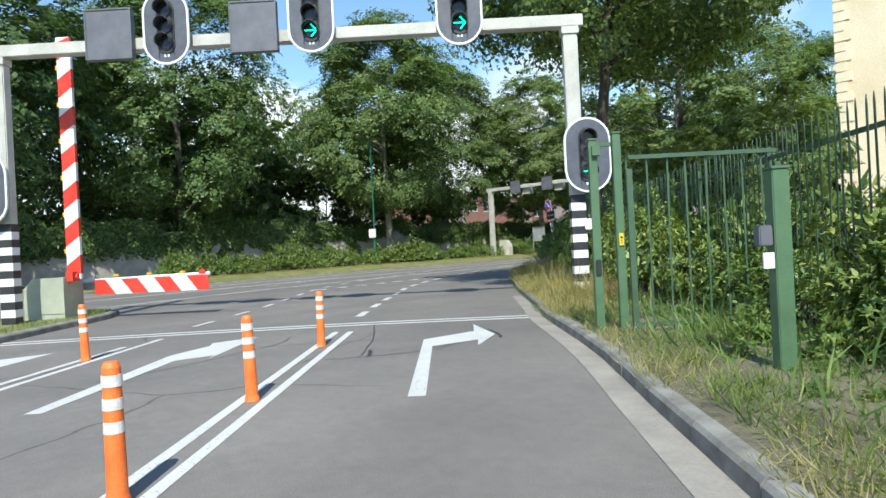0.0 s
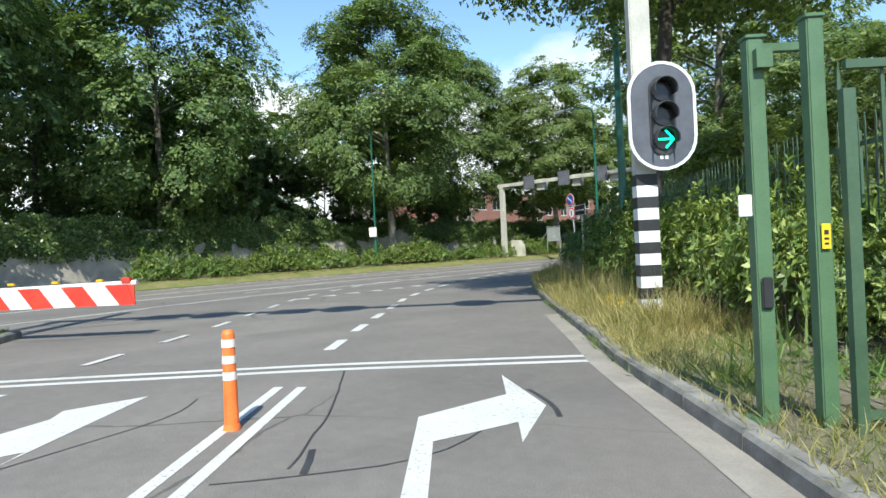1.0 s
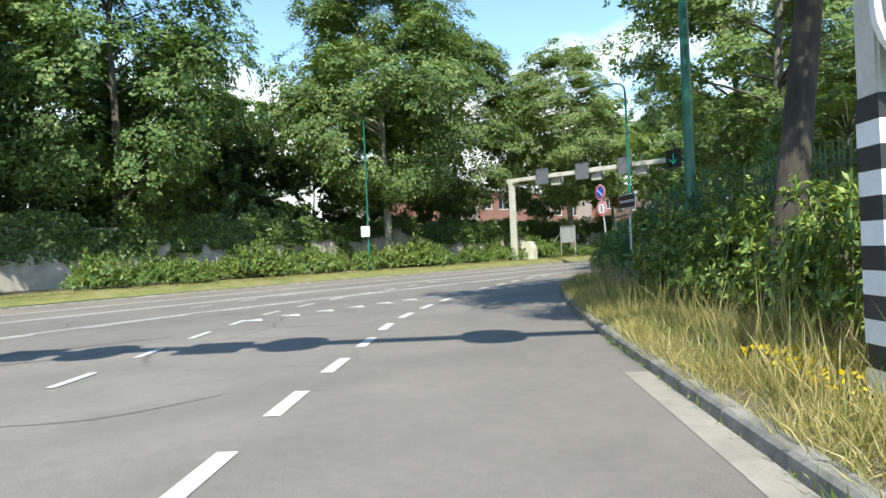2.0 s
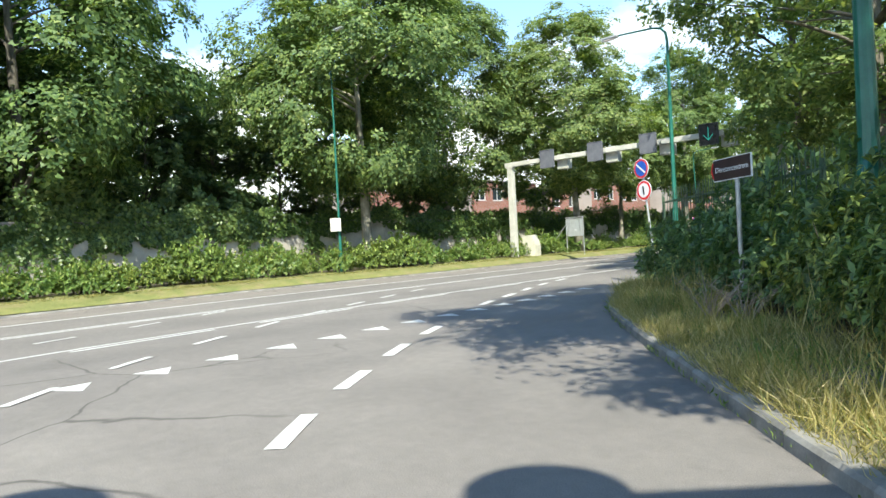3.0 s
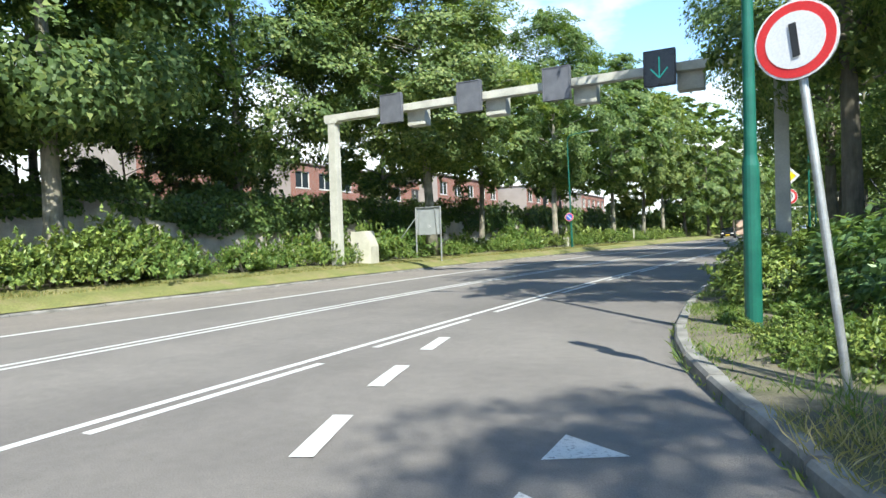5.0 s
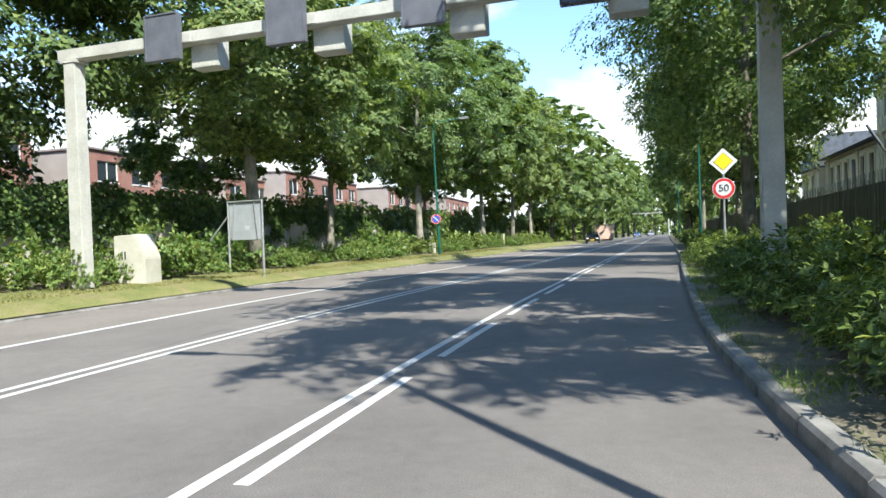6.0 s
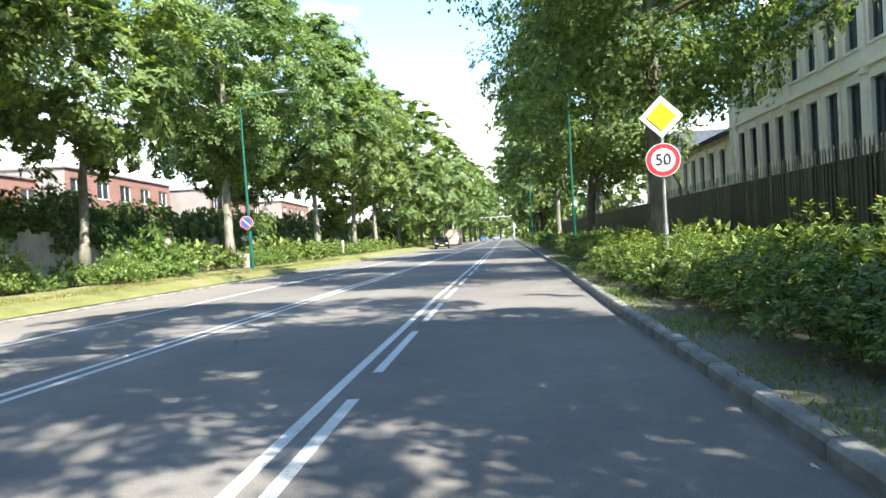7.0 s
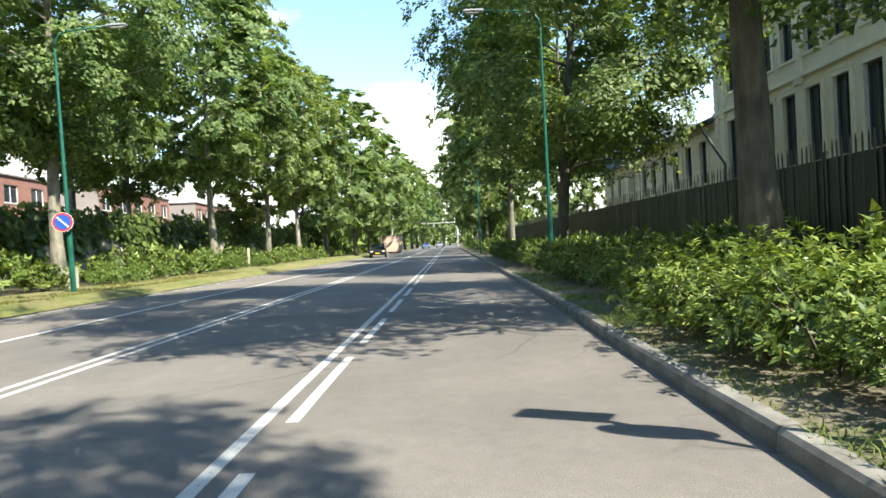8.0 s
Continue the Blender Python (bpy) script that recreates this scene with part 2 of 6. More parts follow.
# grey-green pale paint, with sunlight on the pales put into its lighter tone
SUNLIT_PALE = plain("sunlit_grey_green_paint", (0.022, 0.03, 0.026), (0.055, 0.064, 0.057), 0.35, scale=2, bump=0.05)
POST_GREEN = plain("lamp_post_green", (0.012, 0.105, 0.075), (0.022, 0.15, 0.105), 0.35, scale=3, bump=0.03)
STEEL = plain("galvanised_steel", (0.36, 0.37, 0.37), (0.5, 0.51, 0.5), 0.45, 0.55, scale=5, bump=0.05)
CAB_GREEN = plain("cabinet_grey_green", (0.33, 0.35, 0.27), (0.42, 0.44, 0.35), 0.55, scale=2, bump=0.04)
CREAM = plain("cream_concrete", (0.45, 0.43, 0.34), (0.57, 0.55, 0.45), 0.75, scale=2, bump=0.1)
SIGN_WHITE = plain("sign_white", (0.7, 0.7, 0.7), (0.78, 0.78, 0.78), 0.35, scale=4, bump=0)
SIGN_RED = plain("sign_red", (0.6, 0.03, 0.035), (0.7, 0.045, 0.045), 0.35, scale=4, bump=0)
SIGN_BLUE = plain("sign_blue", (0.02, 0.09, 0.42), (0.03, 0.12, 0.5), 0.35, scale=4, bump=0)
SIGN_YELLOW = plain("sign_yellow", (0.88, 0.66, 0.01), (0.95, 0.74, 0.02), 0.35, scale=4, bump=0)
SIGN_DARK = plain("sign_brown", (0.035, 0.02, 0.022), (0.055, 0.03, 0.032), 0.4, scale=4, bump=0)
SIGN_GREY = plain("sign_back_grey", (0.33, 0.35, 0.35), (0.42, 0.44, 0.44), 0.5, scale=2, bump=0.03)
YELLOW = plain("sticker_yellow", (0.75, 0.5, 0.02), (0.85, 0.6, 0.03), 0.5, scale=5, bump=0)
ARROW_GREEN = glow("lit_green_arrow", (0.03, 0.95, 0.55), 1.3)
DIM_GREEN = glow("dim_green_arrow", (0.04, 0.4, 0.34), 0.3)
AMBER = plain("amber_lamp", (0.75, 0.4, 0.02), (0.9, 0.5, 0.03), 0.3, scale=5, bump=0)
WALL_GREY = plain("wall_render", (0.32, 0.29, 0.25), (0.62, 0.56, 0.47), 0.9, scale=0.7, fine=18, bump=0.25, dist=0.01)
BRICK = brick_material()
STUCCO = plain("beige_stucco", (0.78, 0.645, 0.43), (0.88, 0.755, 0.54), 0.85, scale=0.5, fine=14, bump=0.15, dist=0.006)
STUCCO_TRIM = plain("pale_stone_trim", (0.8, 0.69, 0.48), (0.9, 0.79, 0.58), 0.8, scale=1.2, fine=18, bump=0.15)
SLATE = plain("slate_roof", (0.075, 0.085, 0.1), (0.13, 0.14, 0.155), 0.6, scale=2, fine=9, bump=0.4, dist=0.02)
ROOF_FELT = plain("roof_edge", (0.22, 0.18, 0.16), (0.32, 0.27, 0.24), 0.7, scale=2)
FRAME_WHITE = plain("window_white", (0.62, 0.61, 0.57), (0.74, 0.73, 0.69), 0.5, scale=3, bump=0.03)
PANE = glass_material("window_glass", (0.03, 0.04, 0.048))
PINK = plain("pale_pink_panel", (0.6, 0.42, 0.33), (0.7, 0.5, 0.4), 0.7, scale=1)
CAR_DARK = plain("car_dark_paint", (0.02, 0.022, 0.026), (0.035, 0.037, 0.042), 0.2, 0.3, scale=2, bump=0)
CAR_SILVER = plain("car_silver_paint", (0.45, 0.46, 0.48), (0.55, 0.56, 0.58), 0.25, 0.5, scale=2, bump=0)
CAR_BLUE = plain("car_blue_paint", (0.03, 0.12, 0.35), (0.05, 0.16, 0.42), 0.25, 0.2, scale=2, bump=0)
RUBBER = plain("rubber", (0.012, 0.012, 0.012), (0.025, 0.025, 0.025), 0.8, scale=8)
LEAF_OAK = leafy("oak_leaf", [(0.0, (0.062, 0.112, 0.045)), (0.5, (0.12, 0.19, 0.068)), (0.85, (0.2, 0.28, 0.092)), (1.0, (0.29, 0.34, 0.13))], 0.55, 0.38)
LEAF_PLANE = leafy("plane_leaf", [(0.0, (0.085, 0.14, 0.058)), (0.5, (0.165, 0.238, 0.09)), (0.85, (0.265, 0.335, 0.125)), (1.0, (0.36, 0.39, 0.17))], 0.52, 0.45)
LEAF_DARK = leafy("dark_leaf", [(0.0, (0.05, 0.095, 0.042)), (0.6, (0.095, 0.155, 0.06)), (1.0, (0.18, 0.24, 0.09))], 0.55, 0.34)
LEAF_LAUREL = leafy("laurel_leaf", [(0.0, (0.06, 0.1, 0.032)), (0.4, (0.125, 0.19, 0.05)), (0.8, (0.25, 0.325, 0.085)), (1.0, (0.37, 0.41, 0.125))], 0.45, 0.24)
LEAF_BUSH = leafy("bush_leaf", [(0.0, (0.085, 0.15, 0.05)), (0.5, (0.175, 0.27, 0.085)), (0.9, (0.3, 0.39, 0.13)), (1.0, (0.4, 0.36, 0.15))], 0.4, 0.45)
LEAF_RHODO = leafy("rhododendron_leaf", [(0.0, (0.07, 0.13, 0.068)), (0.5, (0.13, 0.215, 0.1)), (0.9, (0.22, 0.33, 0.14)), (1.0, (0.31, 0.36, 0.15))], 0.34, 0.4)
LEAF_IVY = leafy("ivy_leaf", [(0.0, (0.06, 0.105, 0.04)), (0.6, (0.125, 0.195, 0.065)), (1.0, (0.24, 0.31, 0.1))], 0.35, 0.35)
BLADE = leafy("green_blade", [(0.0, (0.1, 0.17, 0.05)), (0.6, (0.18, 0.26, 0.08)), (1.0, (0.3, 0.34, 0.12))], 0.5, 0.45)
LAWN_BLADE = leafy("lawn_blade", [(0.0, (0.14, 0.17, 0.05)), (0.5, (0.24, 0.235, 0.085)), (1.0, (0.38, 0.33, 0.17))], 0.6, 0.4)
REED = leafy("reed_blade", [(0.0, (0.12, 0.21, 0.07)), (0.6, (0.22, 0.34, 0.12)), (1.0, (0.34, 0.42, 0.18))], 0.45, 0.45)
DRY_BLADE = leafy("dry_blade", [(0.0, (0.16, 0.18, 0.06)), (0.3, (0.28, 0.26, 0.1)), (0.75, (0.46, 0.39, 0.19)), (1.0, (0.58, 0.5, 0.32))], 0.6)
FLOWER = leafy("yellow_flower", [(0.0, (0.7, 0.5, 0.02)), (1.0, (0.85, 0.65, 0.05))], 0.6)


# ---- building blocks ----
rng = np.random.default_rng(7)
rnd = random.Random(11)


def mesh_of(bm, name, mat, smooth=False):
    me = bpy.data.meshes.new(name)
    bmesh.ops.recalc_face_normals(bm, faces=bm.faces)
    bm.to_mesh(me)
    bm.free()
    for m in (mat if isinstance(mat, (list, tuple)) else [mat]):
        me.materials.append(m)
    if smooth:
        me.shade_smooth()
    return me


def part(name, bm, mat, parent=None, label="", smooth=False):
    """Links a bmesh as one mesh object, under parent if given."""
    ob = new(name, mesh_of(bm, name, mat, smooth))
    ob.parent = parent
    if label:
        tagged(ob, label)
    return ob


def thing(name, m, label, category, group="", kind=""):
    """An empty that holds the parts of one thing."""
    ob = new(name)
    ob.matrix_world = m
    return tagged(ob, label, category, group, kind)


def box(bm, sx, sy, sz, x=0, y=0, z=0, rot=(0, 0, 0), bevel=0.0):
    """A box centred in x and y with its base at z."""
    got = bmesh.ops.create_cube(bm, size=1, matrix=pose(x, y, z + sz / 2, *rot) @ Matrix.Diagonal((sx, sy, sz, 1)))
    if bevel:
        edges = {e for v in got["verts"] for e in v.link_edges}
        bmesh.ops.bevel(bm, geom=list(edges), offset=bevel, segments=2, affect="EDGES")
    return bm


def tube(bm, a, b, r0, r1=None, seg=10):
    """A round bar from a to b."""
    a, b = Vector(a), Vector(b)
    d = b - a
    m = Matrix.Translation((a + b) / 2) @ d.to_track_quat("Z", "Y").to_matrix().to_4x4()
    bmesh.ops.create_cone(bm, cap_ends=True, segments=seg, radius1=r0, radius2=r0 if r1 is None else r1, depth=d.length, matrix=m)
    return bm


def prism(bm, pts, y0, y1, m=None):
    """A plate: the outline pts in x and z, from y0 to y1."""
    m = m or Matrix()
    a = [bm.verts.new(m @ Vector((x, y0, z))) for x, z in pts]
    b = [bm.verts.new(m @ Vector((x, y1, z))) for x, z in pts]
    bm.faces.new(a)
    bm.faces.new(b[::-1])
    n = len(pts)
    for i in range(n):
        bm.faces.new((a[i], b[i], b[(i + 1) % n], a[(i + 1) % n]))
    return bm


def ring_plate(bm, outer, inner, y0, y1):
    """A flat ring between two outlines of equal count."""
    n = len(outer)
    rows = []
    for pts, y in ((outer, y0), (inner, y0), (inner, y1), (outer, y1)):
        rows.append([bm.verts.new((x, y, z)) for x, z in pts])
    for k in range(4):
        p, q = rows[k], rows[(k + 1) % 4]
        for i in range(n):
            j = (i + 1) % n
            bm.faces.new((p[i], p[j], q[j], q[i]))
    return bm


def stadium(w, h, cz=0.0, n=14):
    r = w / 2
    top = [(r * math.cos(a), cz + h / 2 - r + r * math.sin(a)) for a in np.linspace(0, math.pi, n)]
    low = [(r * math.cos(a), cz - h / 2 + r + r * math.sin(a)) for a in np.linspace(math.pi, 2 * math.pi, n)]
    return top + low


def disc(r, cx=0.0, cz=0.0, n=32):
    return [(cx + r * math.cos(a), cz + r * math.sin(a)) for a in np.linspace(0, 2 * math.pi, n, endpoint=False)]


def flat(bm, pts, z=0.004):
    """A flat patch from an outline in x and y."""
    bm.faces.new([bm.verts.new((x, y, z)) for x, y in pts])
    return bm


def curve(pts, step=1.0):
    """A smooth line through pts, in even steps."""
    p = [np.array(q, float) for q in pts]
    p = [2 * p[0] - p[1]] + p + [2 * p[-1] - p[-2]]
    out = []
    for i in range(1, len(p) - 2):
        a, b, c, d = p[i - 1:i + 3]
        for t in np.linspace(0, 1, 24, endpoint=False):
            out.append(0.5 * (2 * b + (c - a) * t + (2 * a - 5 * b + 4 * c - d) * t * t + (3 * b - a - 3 * c + d) * t ** 3))
    out = np.array(out + [p[-2]])
    s = np.concatenate([[0], np.cumsum(np.linalg.norm(np.diff(out, axis=0), axis=1))])
    at = np.arange(0, s[-1], step)
    return np.stack([np.interp(at, s, out[:, k]) for k in range(2)], 1)


def offset(line, d):
    """The line moved d to its right."""
    t = np.gradient(line, axis=0)
    t /= np.linalg.norm(t, axis=1)[:, None]
    return line + d * np.stack([t[:, 1], -t[:, 0]], 1)


def stretch_of(line, s0, s1, n=4):
    """The piece of a line from s0 to s1 metres along it."""
    s = np.concatenate([[0], np.cumsum(np.linalg.norm(np.diff(line, axis=0), axis=1))])
    at = np.linspace(s0, s1, n)
    return np.stack([np.interp(at, s, line[:, k]) for k in range(2)], 1)


def length(line):
    return float(np.linalg.norm(np.diff(line, axis=0), axis=1).sum())


def ribbon(bm, line, d0, d1, z=0.004):
    """A flat band along a line, between two offsets to its right."""
    a, b = offset(line, d0), offset(line, d1)
    va = [bm.verts.new((x, y, z)) for x, y in a]
    vb = [bm.verts.new((x, y, z)) for x, y in b]
    for i in range(len(va) - 1):
        bm.faces.new((va[i], va[i + 1], vb[i + 1], vb[i]))
    return bm


def sheet(name, rows, zs, mat):
    """A ground sheet: rows of lines of equal count, with a height for each."""
    v, f = [], []
    n = len(rows[0])
    for line, z in zip(rows, zs):
        for x, y in line:
            v.append((x, y, z + (0.02 * noise.noise((x * 0.8, y * 0.8, 0)) if z > 0.13 else 0)))
    for r in range(len(rows) - 1):
        for i in range(n - 1):
            f.append((r * n + i, r * n + i + 1, (r + 1) * n + i + 1, (r + 1) * n + i))
    me = bpy.data.meshes.new(name)
    me.from_pydata(v, [], f)
    bm = bmesh.new()
    bm.from_mesh(me)
    bmesh.ops.recalc_face_normals(bm, faces=bm.faces)
    if sum(fc.normal.z for fc in bm.faces) < 0:
        bmesh.ops.reverse_faces(bm, faces=bm.faces)
    bm.to_mesh(me)
    bm.free()
    me.materials.append(mat)
    me.shade_smooth()
    return new(name, me)


def cards(name, base, along, side, mat, parent=None, bend=0.12):
    """Many small leaves in one mesh: each from base, with the vectors of its length and half its width."""
    n = len(base)
    up = np.cross(along, side)
    up /= np.linalg.norm(up, axis=1)[:, None] + 1e-9
    ln = np.linalg.norm(along, axis=1)[:, None]
    mid = base + 0.48 * along - up * ln * bend
    v = np.empty((n, 4, 3), np.float32)
    v[:, 0], v[:, 1], v[:, 2], v[:, 3] = base, mid + side, base + along, mid - side
    me = bpy.data.meshes.new(name)
    me.vertices.add(4 * n)
    me.vertices.foreach_set("co", v.ravel())
    me.loops.add(4 * n)
    me.loops.foreach_set("vertex_index", np.arange(4 * n, dtype=np.int32))
    me.polygons.add(n)
    me.polygons.foreach_set("loop_start", np.arange(0, 4 * n, 4, dtype=np.int32))
    me.update(calc_edges=True)
    me.materials.append(mat)
    ob = new(name, me)
    ob.parent = parent
    return ob


def shards(name, base, along, side, mat, parent=None):
    """Many leaves in one mesh, three corners each."""
    n = len(base)
    v = np.empty((n, 3, 3), np.float32)
    v[:, 0], v[:, 1], v[:, 2] = base + side, base - side, base + along
    me = bpy.data.meshes.new(name)
    me.vertices.add(3 * n)
    me.vertices.foreach_set("co", v.ravel())
    me.loops.add(3 * n)
    me.loops.foreach_set("vertex_index", np.arange(3 * n, dtype=np.int32))
    me.polygons.add(n)
    me.polygons.foreach_set("loop_start", np.arange(0, 3 * n, 3, dtype=np.int32))
    me.update(calc_edges=True)
    me.materials.append(mat)
    ob = new(name, me)
    ob.parent = parent
    return ob


def units(n):
    v = rng.normal(size=(n, 3))
    return v / np.linalg.norm(v, axis=1)[:, None]


# ---- lines of the plan ----
KERB_R = curve([(6.0, -4.4), (2.0, 0.3), (-2.05, 5.05), (-3.95, 7.3), (-6.35, 9.82), (-7.7, 11.4), (-11.1, 15.3), (-13.2, 17.85), (-15.2, 20.4), (-16.75, 22.5),
                (-17.4, 23.6), (-18.35, 25.6), (-19.15, 27.4), (-20.25, 30.4), (-20.55, 31.6), (-20.8, 33.4), (-21.0, 35.8), (-21.12, 38.0), (-21.13, 40.5), (-21.04, 43.5),
                (-20.94, 46.0), (-20.8, 49.5), (-20.66, 52.5), (-20.5, 56.0), (-20.25, 60.5), (-19.5, 80.0), (-18.4, 110.0), (-16.0, 180.0), (-11.5, 300.0)])
GRASS_L = curve([(-22.0, -34.0), (-27.0, -10.0), (-30.0, 3.0), (-31.6, 10.0), (-32.5, 16.7), (-32.95, 23.3), (-33.1, 28.0), (-33.0, 33.0), (-33.0, 38.0), (-33.05, 42.0),
                 (-33.0, 46.5), (-32.75, 52.0), (-32.45, 57.5), (-32.1, 63.5), (-31.6, 72.0), (-30.95, 86.0), (-29.7, 112.0), (-26.6, 180.0), (-22.0, 300.0)])
CENTRE = curve([(-15.0, -10.0), (-19.4, 3.0), (-20.9, 8.0), (-21.9, 11.5), (-22.68, 14.7), (-23.02, 17.3), (-23.3, 20.3), (-23.62, 23.4), (-23.83, 26.3), (-23.95, 30.4),
                (-24.03, 34.0), (-24.07, 38.5), (-24.05, 41.5), (-23.98, 45.0), (-23.87, 48.5), (-23.73, 53.0), (-23.5, 58.5), (-22.95, 72.5), (-22.45, 86.0), (-21.6, 110.0), (-19.1, 180.0), (-15.0, 300.0)], 0.5)
PAIR = curve([(-20.5, -14.0), (-24.6, 3.0), (-25.7, 10.0), (-26.4, 15.4), (-26.98, 21.0), (-27.12, 25.5), (-27.27, 30.0), (-27.45, 35.0), (-27.5, 39.0), (-27.42, 42.5),
              (-27.25, 46.5), (-26.95, 52.5), (-26.65, 58.2), (-26.35, 64.0), (-26.03, 70.5), (-25.6, 82.0), (-24.7, 105.0), (-22.2, 180.0), (-18.0, 300.0)])
EDGE = curve([(-23.0, -16.0), (-27.6, 3.0), (-28.7, 10.0), (-29.45, 16.0), (-29.95, 22.4), (-30.06, 27.0), (-30.05, 31.5), (-30.15, 36.5), (-30.3, 41.5), (-30.28, 45.0),
              (-30.1, 50.0), (-29.8, 56.0), (-29.5, 63.5), (-29.1, 72.0), (-28.5, 86.0), (-27.6, 105.0), (-25.0, 180.0), (-20.8, 300.0)])
MERGE = curve([(-10.2, 8.9), (-12.14, 11.1), (-14.38, 13.75), (-15.91, 15.55), (-16.97, 17.06), (-18.02, 18.71), (-18.95, 20.38), (-20.58, 23.45), (-21.6, 26.0), (-22.65, 28.7), (-23.45, 31.5)], 0.25)
TURN_L = curve([(-12.2, 6.45), (-13.95, 8.55), (-15.15, 9.9), (-17.8, 12.6), (-20.31, 15.4), (-22.07, 18.25), (-23.2, 20.3), (-24.9, 24.2), (-25.65, 26.05), (-26.45, 28.8)], 0.25)
FENCE_EXIT = [(4.2, 1.5), (-18.8, 29.1)]
FENCE_MAIN = curve([(-17.6, 36.5), (-16.9, 41.0), (-16.4, 48.0), (-16.0, 58.0), (-15.4, 80.0), (-14.4, 115.0)])


# ---- ground, road, verges ----
bm = bmesh.new()
flat(bm, [(-1500, -1500), (1500, -1500), (1500, 1500), (-1500, 1500)], -0.05)
tagged(part("ground", bm, FIELD), "flat grassy ground reaching the horizon", "ground", kind="structure")

bm = bmesh.new()
flat(bm, [(-60, -60), (60, -60), (60, 302), (-60, 302)], 0.0)
road = tagged(part("road", bm, ASPHALT), "grey worn asphalt road with lighter wheel tracks", "road", kind="structure")

outer = np.stack([np.full(len(KERB_R), 60.0), np.linspace(-60.0, 302.0, len(KERB_R))], 1)
vr = sheet("verge_right", [offset(KERB_R, d) for d in (0.13, 0.3, 0.9, 1.6, 2.6, 4.5, 7.0)] + [outer],
           [0.115, 0.13, 0.15, 0.17, 0.2, 0.22, 0.22, 0.22], SAND)
tagged(vr, "dry soil verge with sparse grass behind the kerb", "verge", kind="structure")
vl = sheet("verge_left", [offset(GRASS_L, d) for d in (-0.1, -0.4, -1.0, -1.6, -2.6)], [0.08, 0.2, 0.33, 0.37, 0.395], TURF)
tagged(vl, "short sunlit grass strip beside the road", "verge", kind="structure")
vb = sheet("planting_bed", [offset(GRASS_L, d) for d in (-1.45, -2.4, -4.0, -8.0, -30.0, -60.0)], [0.345, 0.37, 0.38, 0.38, 0.38, 0.38], SOIL)
tagged(vb, "dark soil bed under the shrubs and trees", "planting bed", kind="structure")

at_y = np.arange(-12.0, 296.0, 2.0)
strip = [np.stack([np.interp(at_y, ln[:, 1], ln[:, 0]) + d, at_y], 1) for ln, d in ((EDGE, -0.14), (GRASS_L, 0.06))]
tagged(sheet("side_strip", strip, [0.004, 0.004], STRIP), "lighter worn asphalt strip between edge line and kerb", "side strip", kind="structure")

ISLAND = curve([(-8.0, -6.0), (-11.5, 1.0), (-13.48, 3.49), (-14.79, 4.73), (-16.2, 6.2), (-17.3, 6.9), (-18.3, 6.4), (-18.6, 5.0), (-17.6, 1.0), (-13.0, -10.0)], 0.4)
bm = bmesh.new()
bm.faces.new([bm.verts.new((x, y, 0.12)) for x, y in offset(ISLAND, -0.14)])
tagged(part("traffic_island", bm, TURF), "grassy traffic island with a concrete kerb", "traffic island", kind="structure")

# gutter and kerbs
bm = bmesh.new()
ribbon(bm, KERB_R[:25], -0.26, 0.0, 0.005)
tagged(part("gutter", bm, GUTTER), "pale concrete gutter strip along the kerb", "gutter", kind="structure")


def kerb_stone_mesh():
    bm = bmesh.new()
    prism(bm, [(-0.075, -0.02), (-0.07, 0.105), (-0.045, 0.135), (0.07, 0.14), (0.075, -0.02)], -0.494, 0.494)
    return mesh_of(bm, "kerb_stone", KERB)


STONE = kerb_stone_mesh()


def kerb(name, line, label, count, lift=0.0, side=1):
    """A row of kerb stones, one metre each; those past the count are joined in one piece."""
    top = thing(name, Matrix(), label, "kerb", kind="structure")
    far = bmesh.new()
    line = offset(line, 0.075 * side)
    n = int(length(line))
    for i in range(n):
        (x0, y0), (x1, y1) = stretch_of(line, i, i + 1, 2)
        m = pose((x0 + x1) / 2, (y0 + y1) / 2, lift + rnd.uniform(-0.008, 0.008), 0, rnd.uniform(-1.5, 1.5), math.degrees(math.atan2(y1 - y0, x1 - x0)) - 90 * side + rnd.uniform(-0.6, 0.6))
        if i < count:
            ob = new("kerb_stone", STONE)
            ob.parent, ob.matrix_basis = top, m
        else:
            k = bmesh.new()
            k.from_mesh(STONE)
            bmesh.ops.transform(k, matrix=m, verts=k.verts)
            me = bpy.data.meshes.new("tmp")
            k.to_mesh(me)
            far.from_mesh(me)
            bpy.data.meshes.remove(me)
            k.free()
    if len(far.verts):
        tagged(part("kerb_run", far, KERB, top), kind="stuff")
    else:
        far.free()
    return top


# ---- road markings ----
def marking(name, bm, label, group=""):
    return tagged(part(name, bm, PAINT), label, "road marking", group)


def dashes(line, s0, s1, dash, gap, d0, d1, label, group, z=0.004):
    s = s0
    while s + dash < s1:
        bm = bmesh.new()
        ribbon(bm, stretch_of(line, s, s + dash, 3), d0, d1, z)
        marking("lane_dash", bm, label, group)
        s += dash + gap


def along(line, y):
    """How far along a line its point at that y lies."""
    s = np.concatenate([[0], np.cumsum(np.linalg.norm(np.diff(line, axis=0), axis=1))])
    return float(np.interp(y, line[:, 1], s))


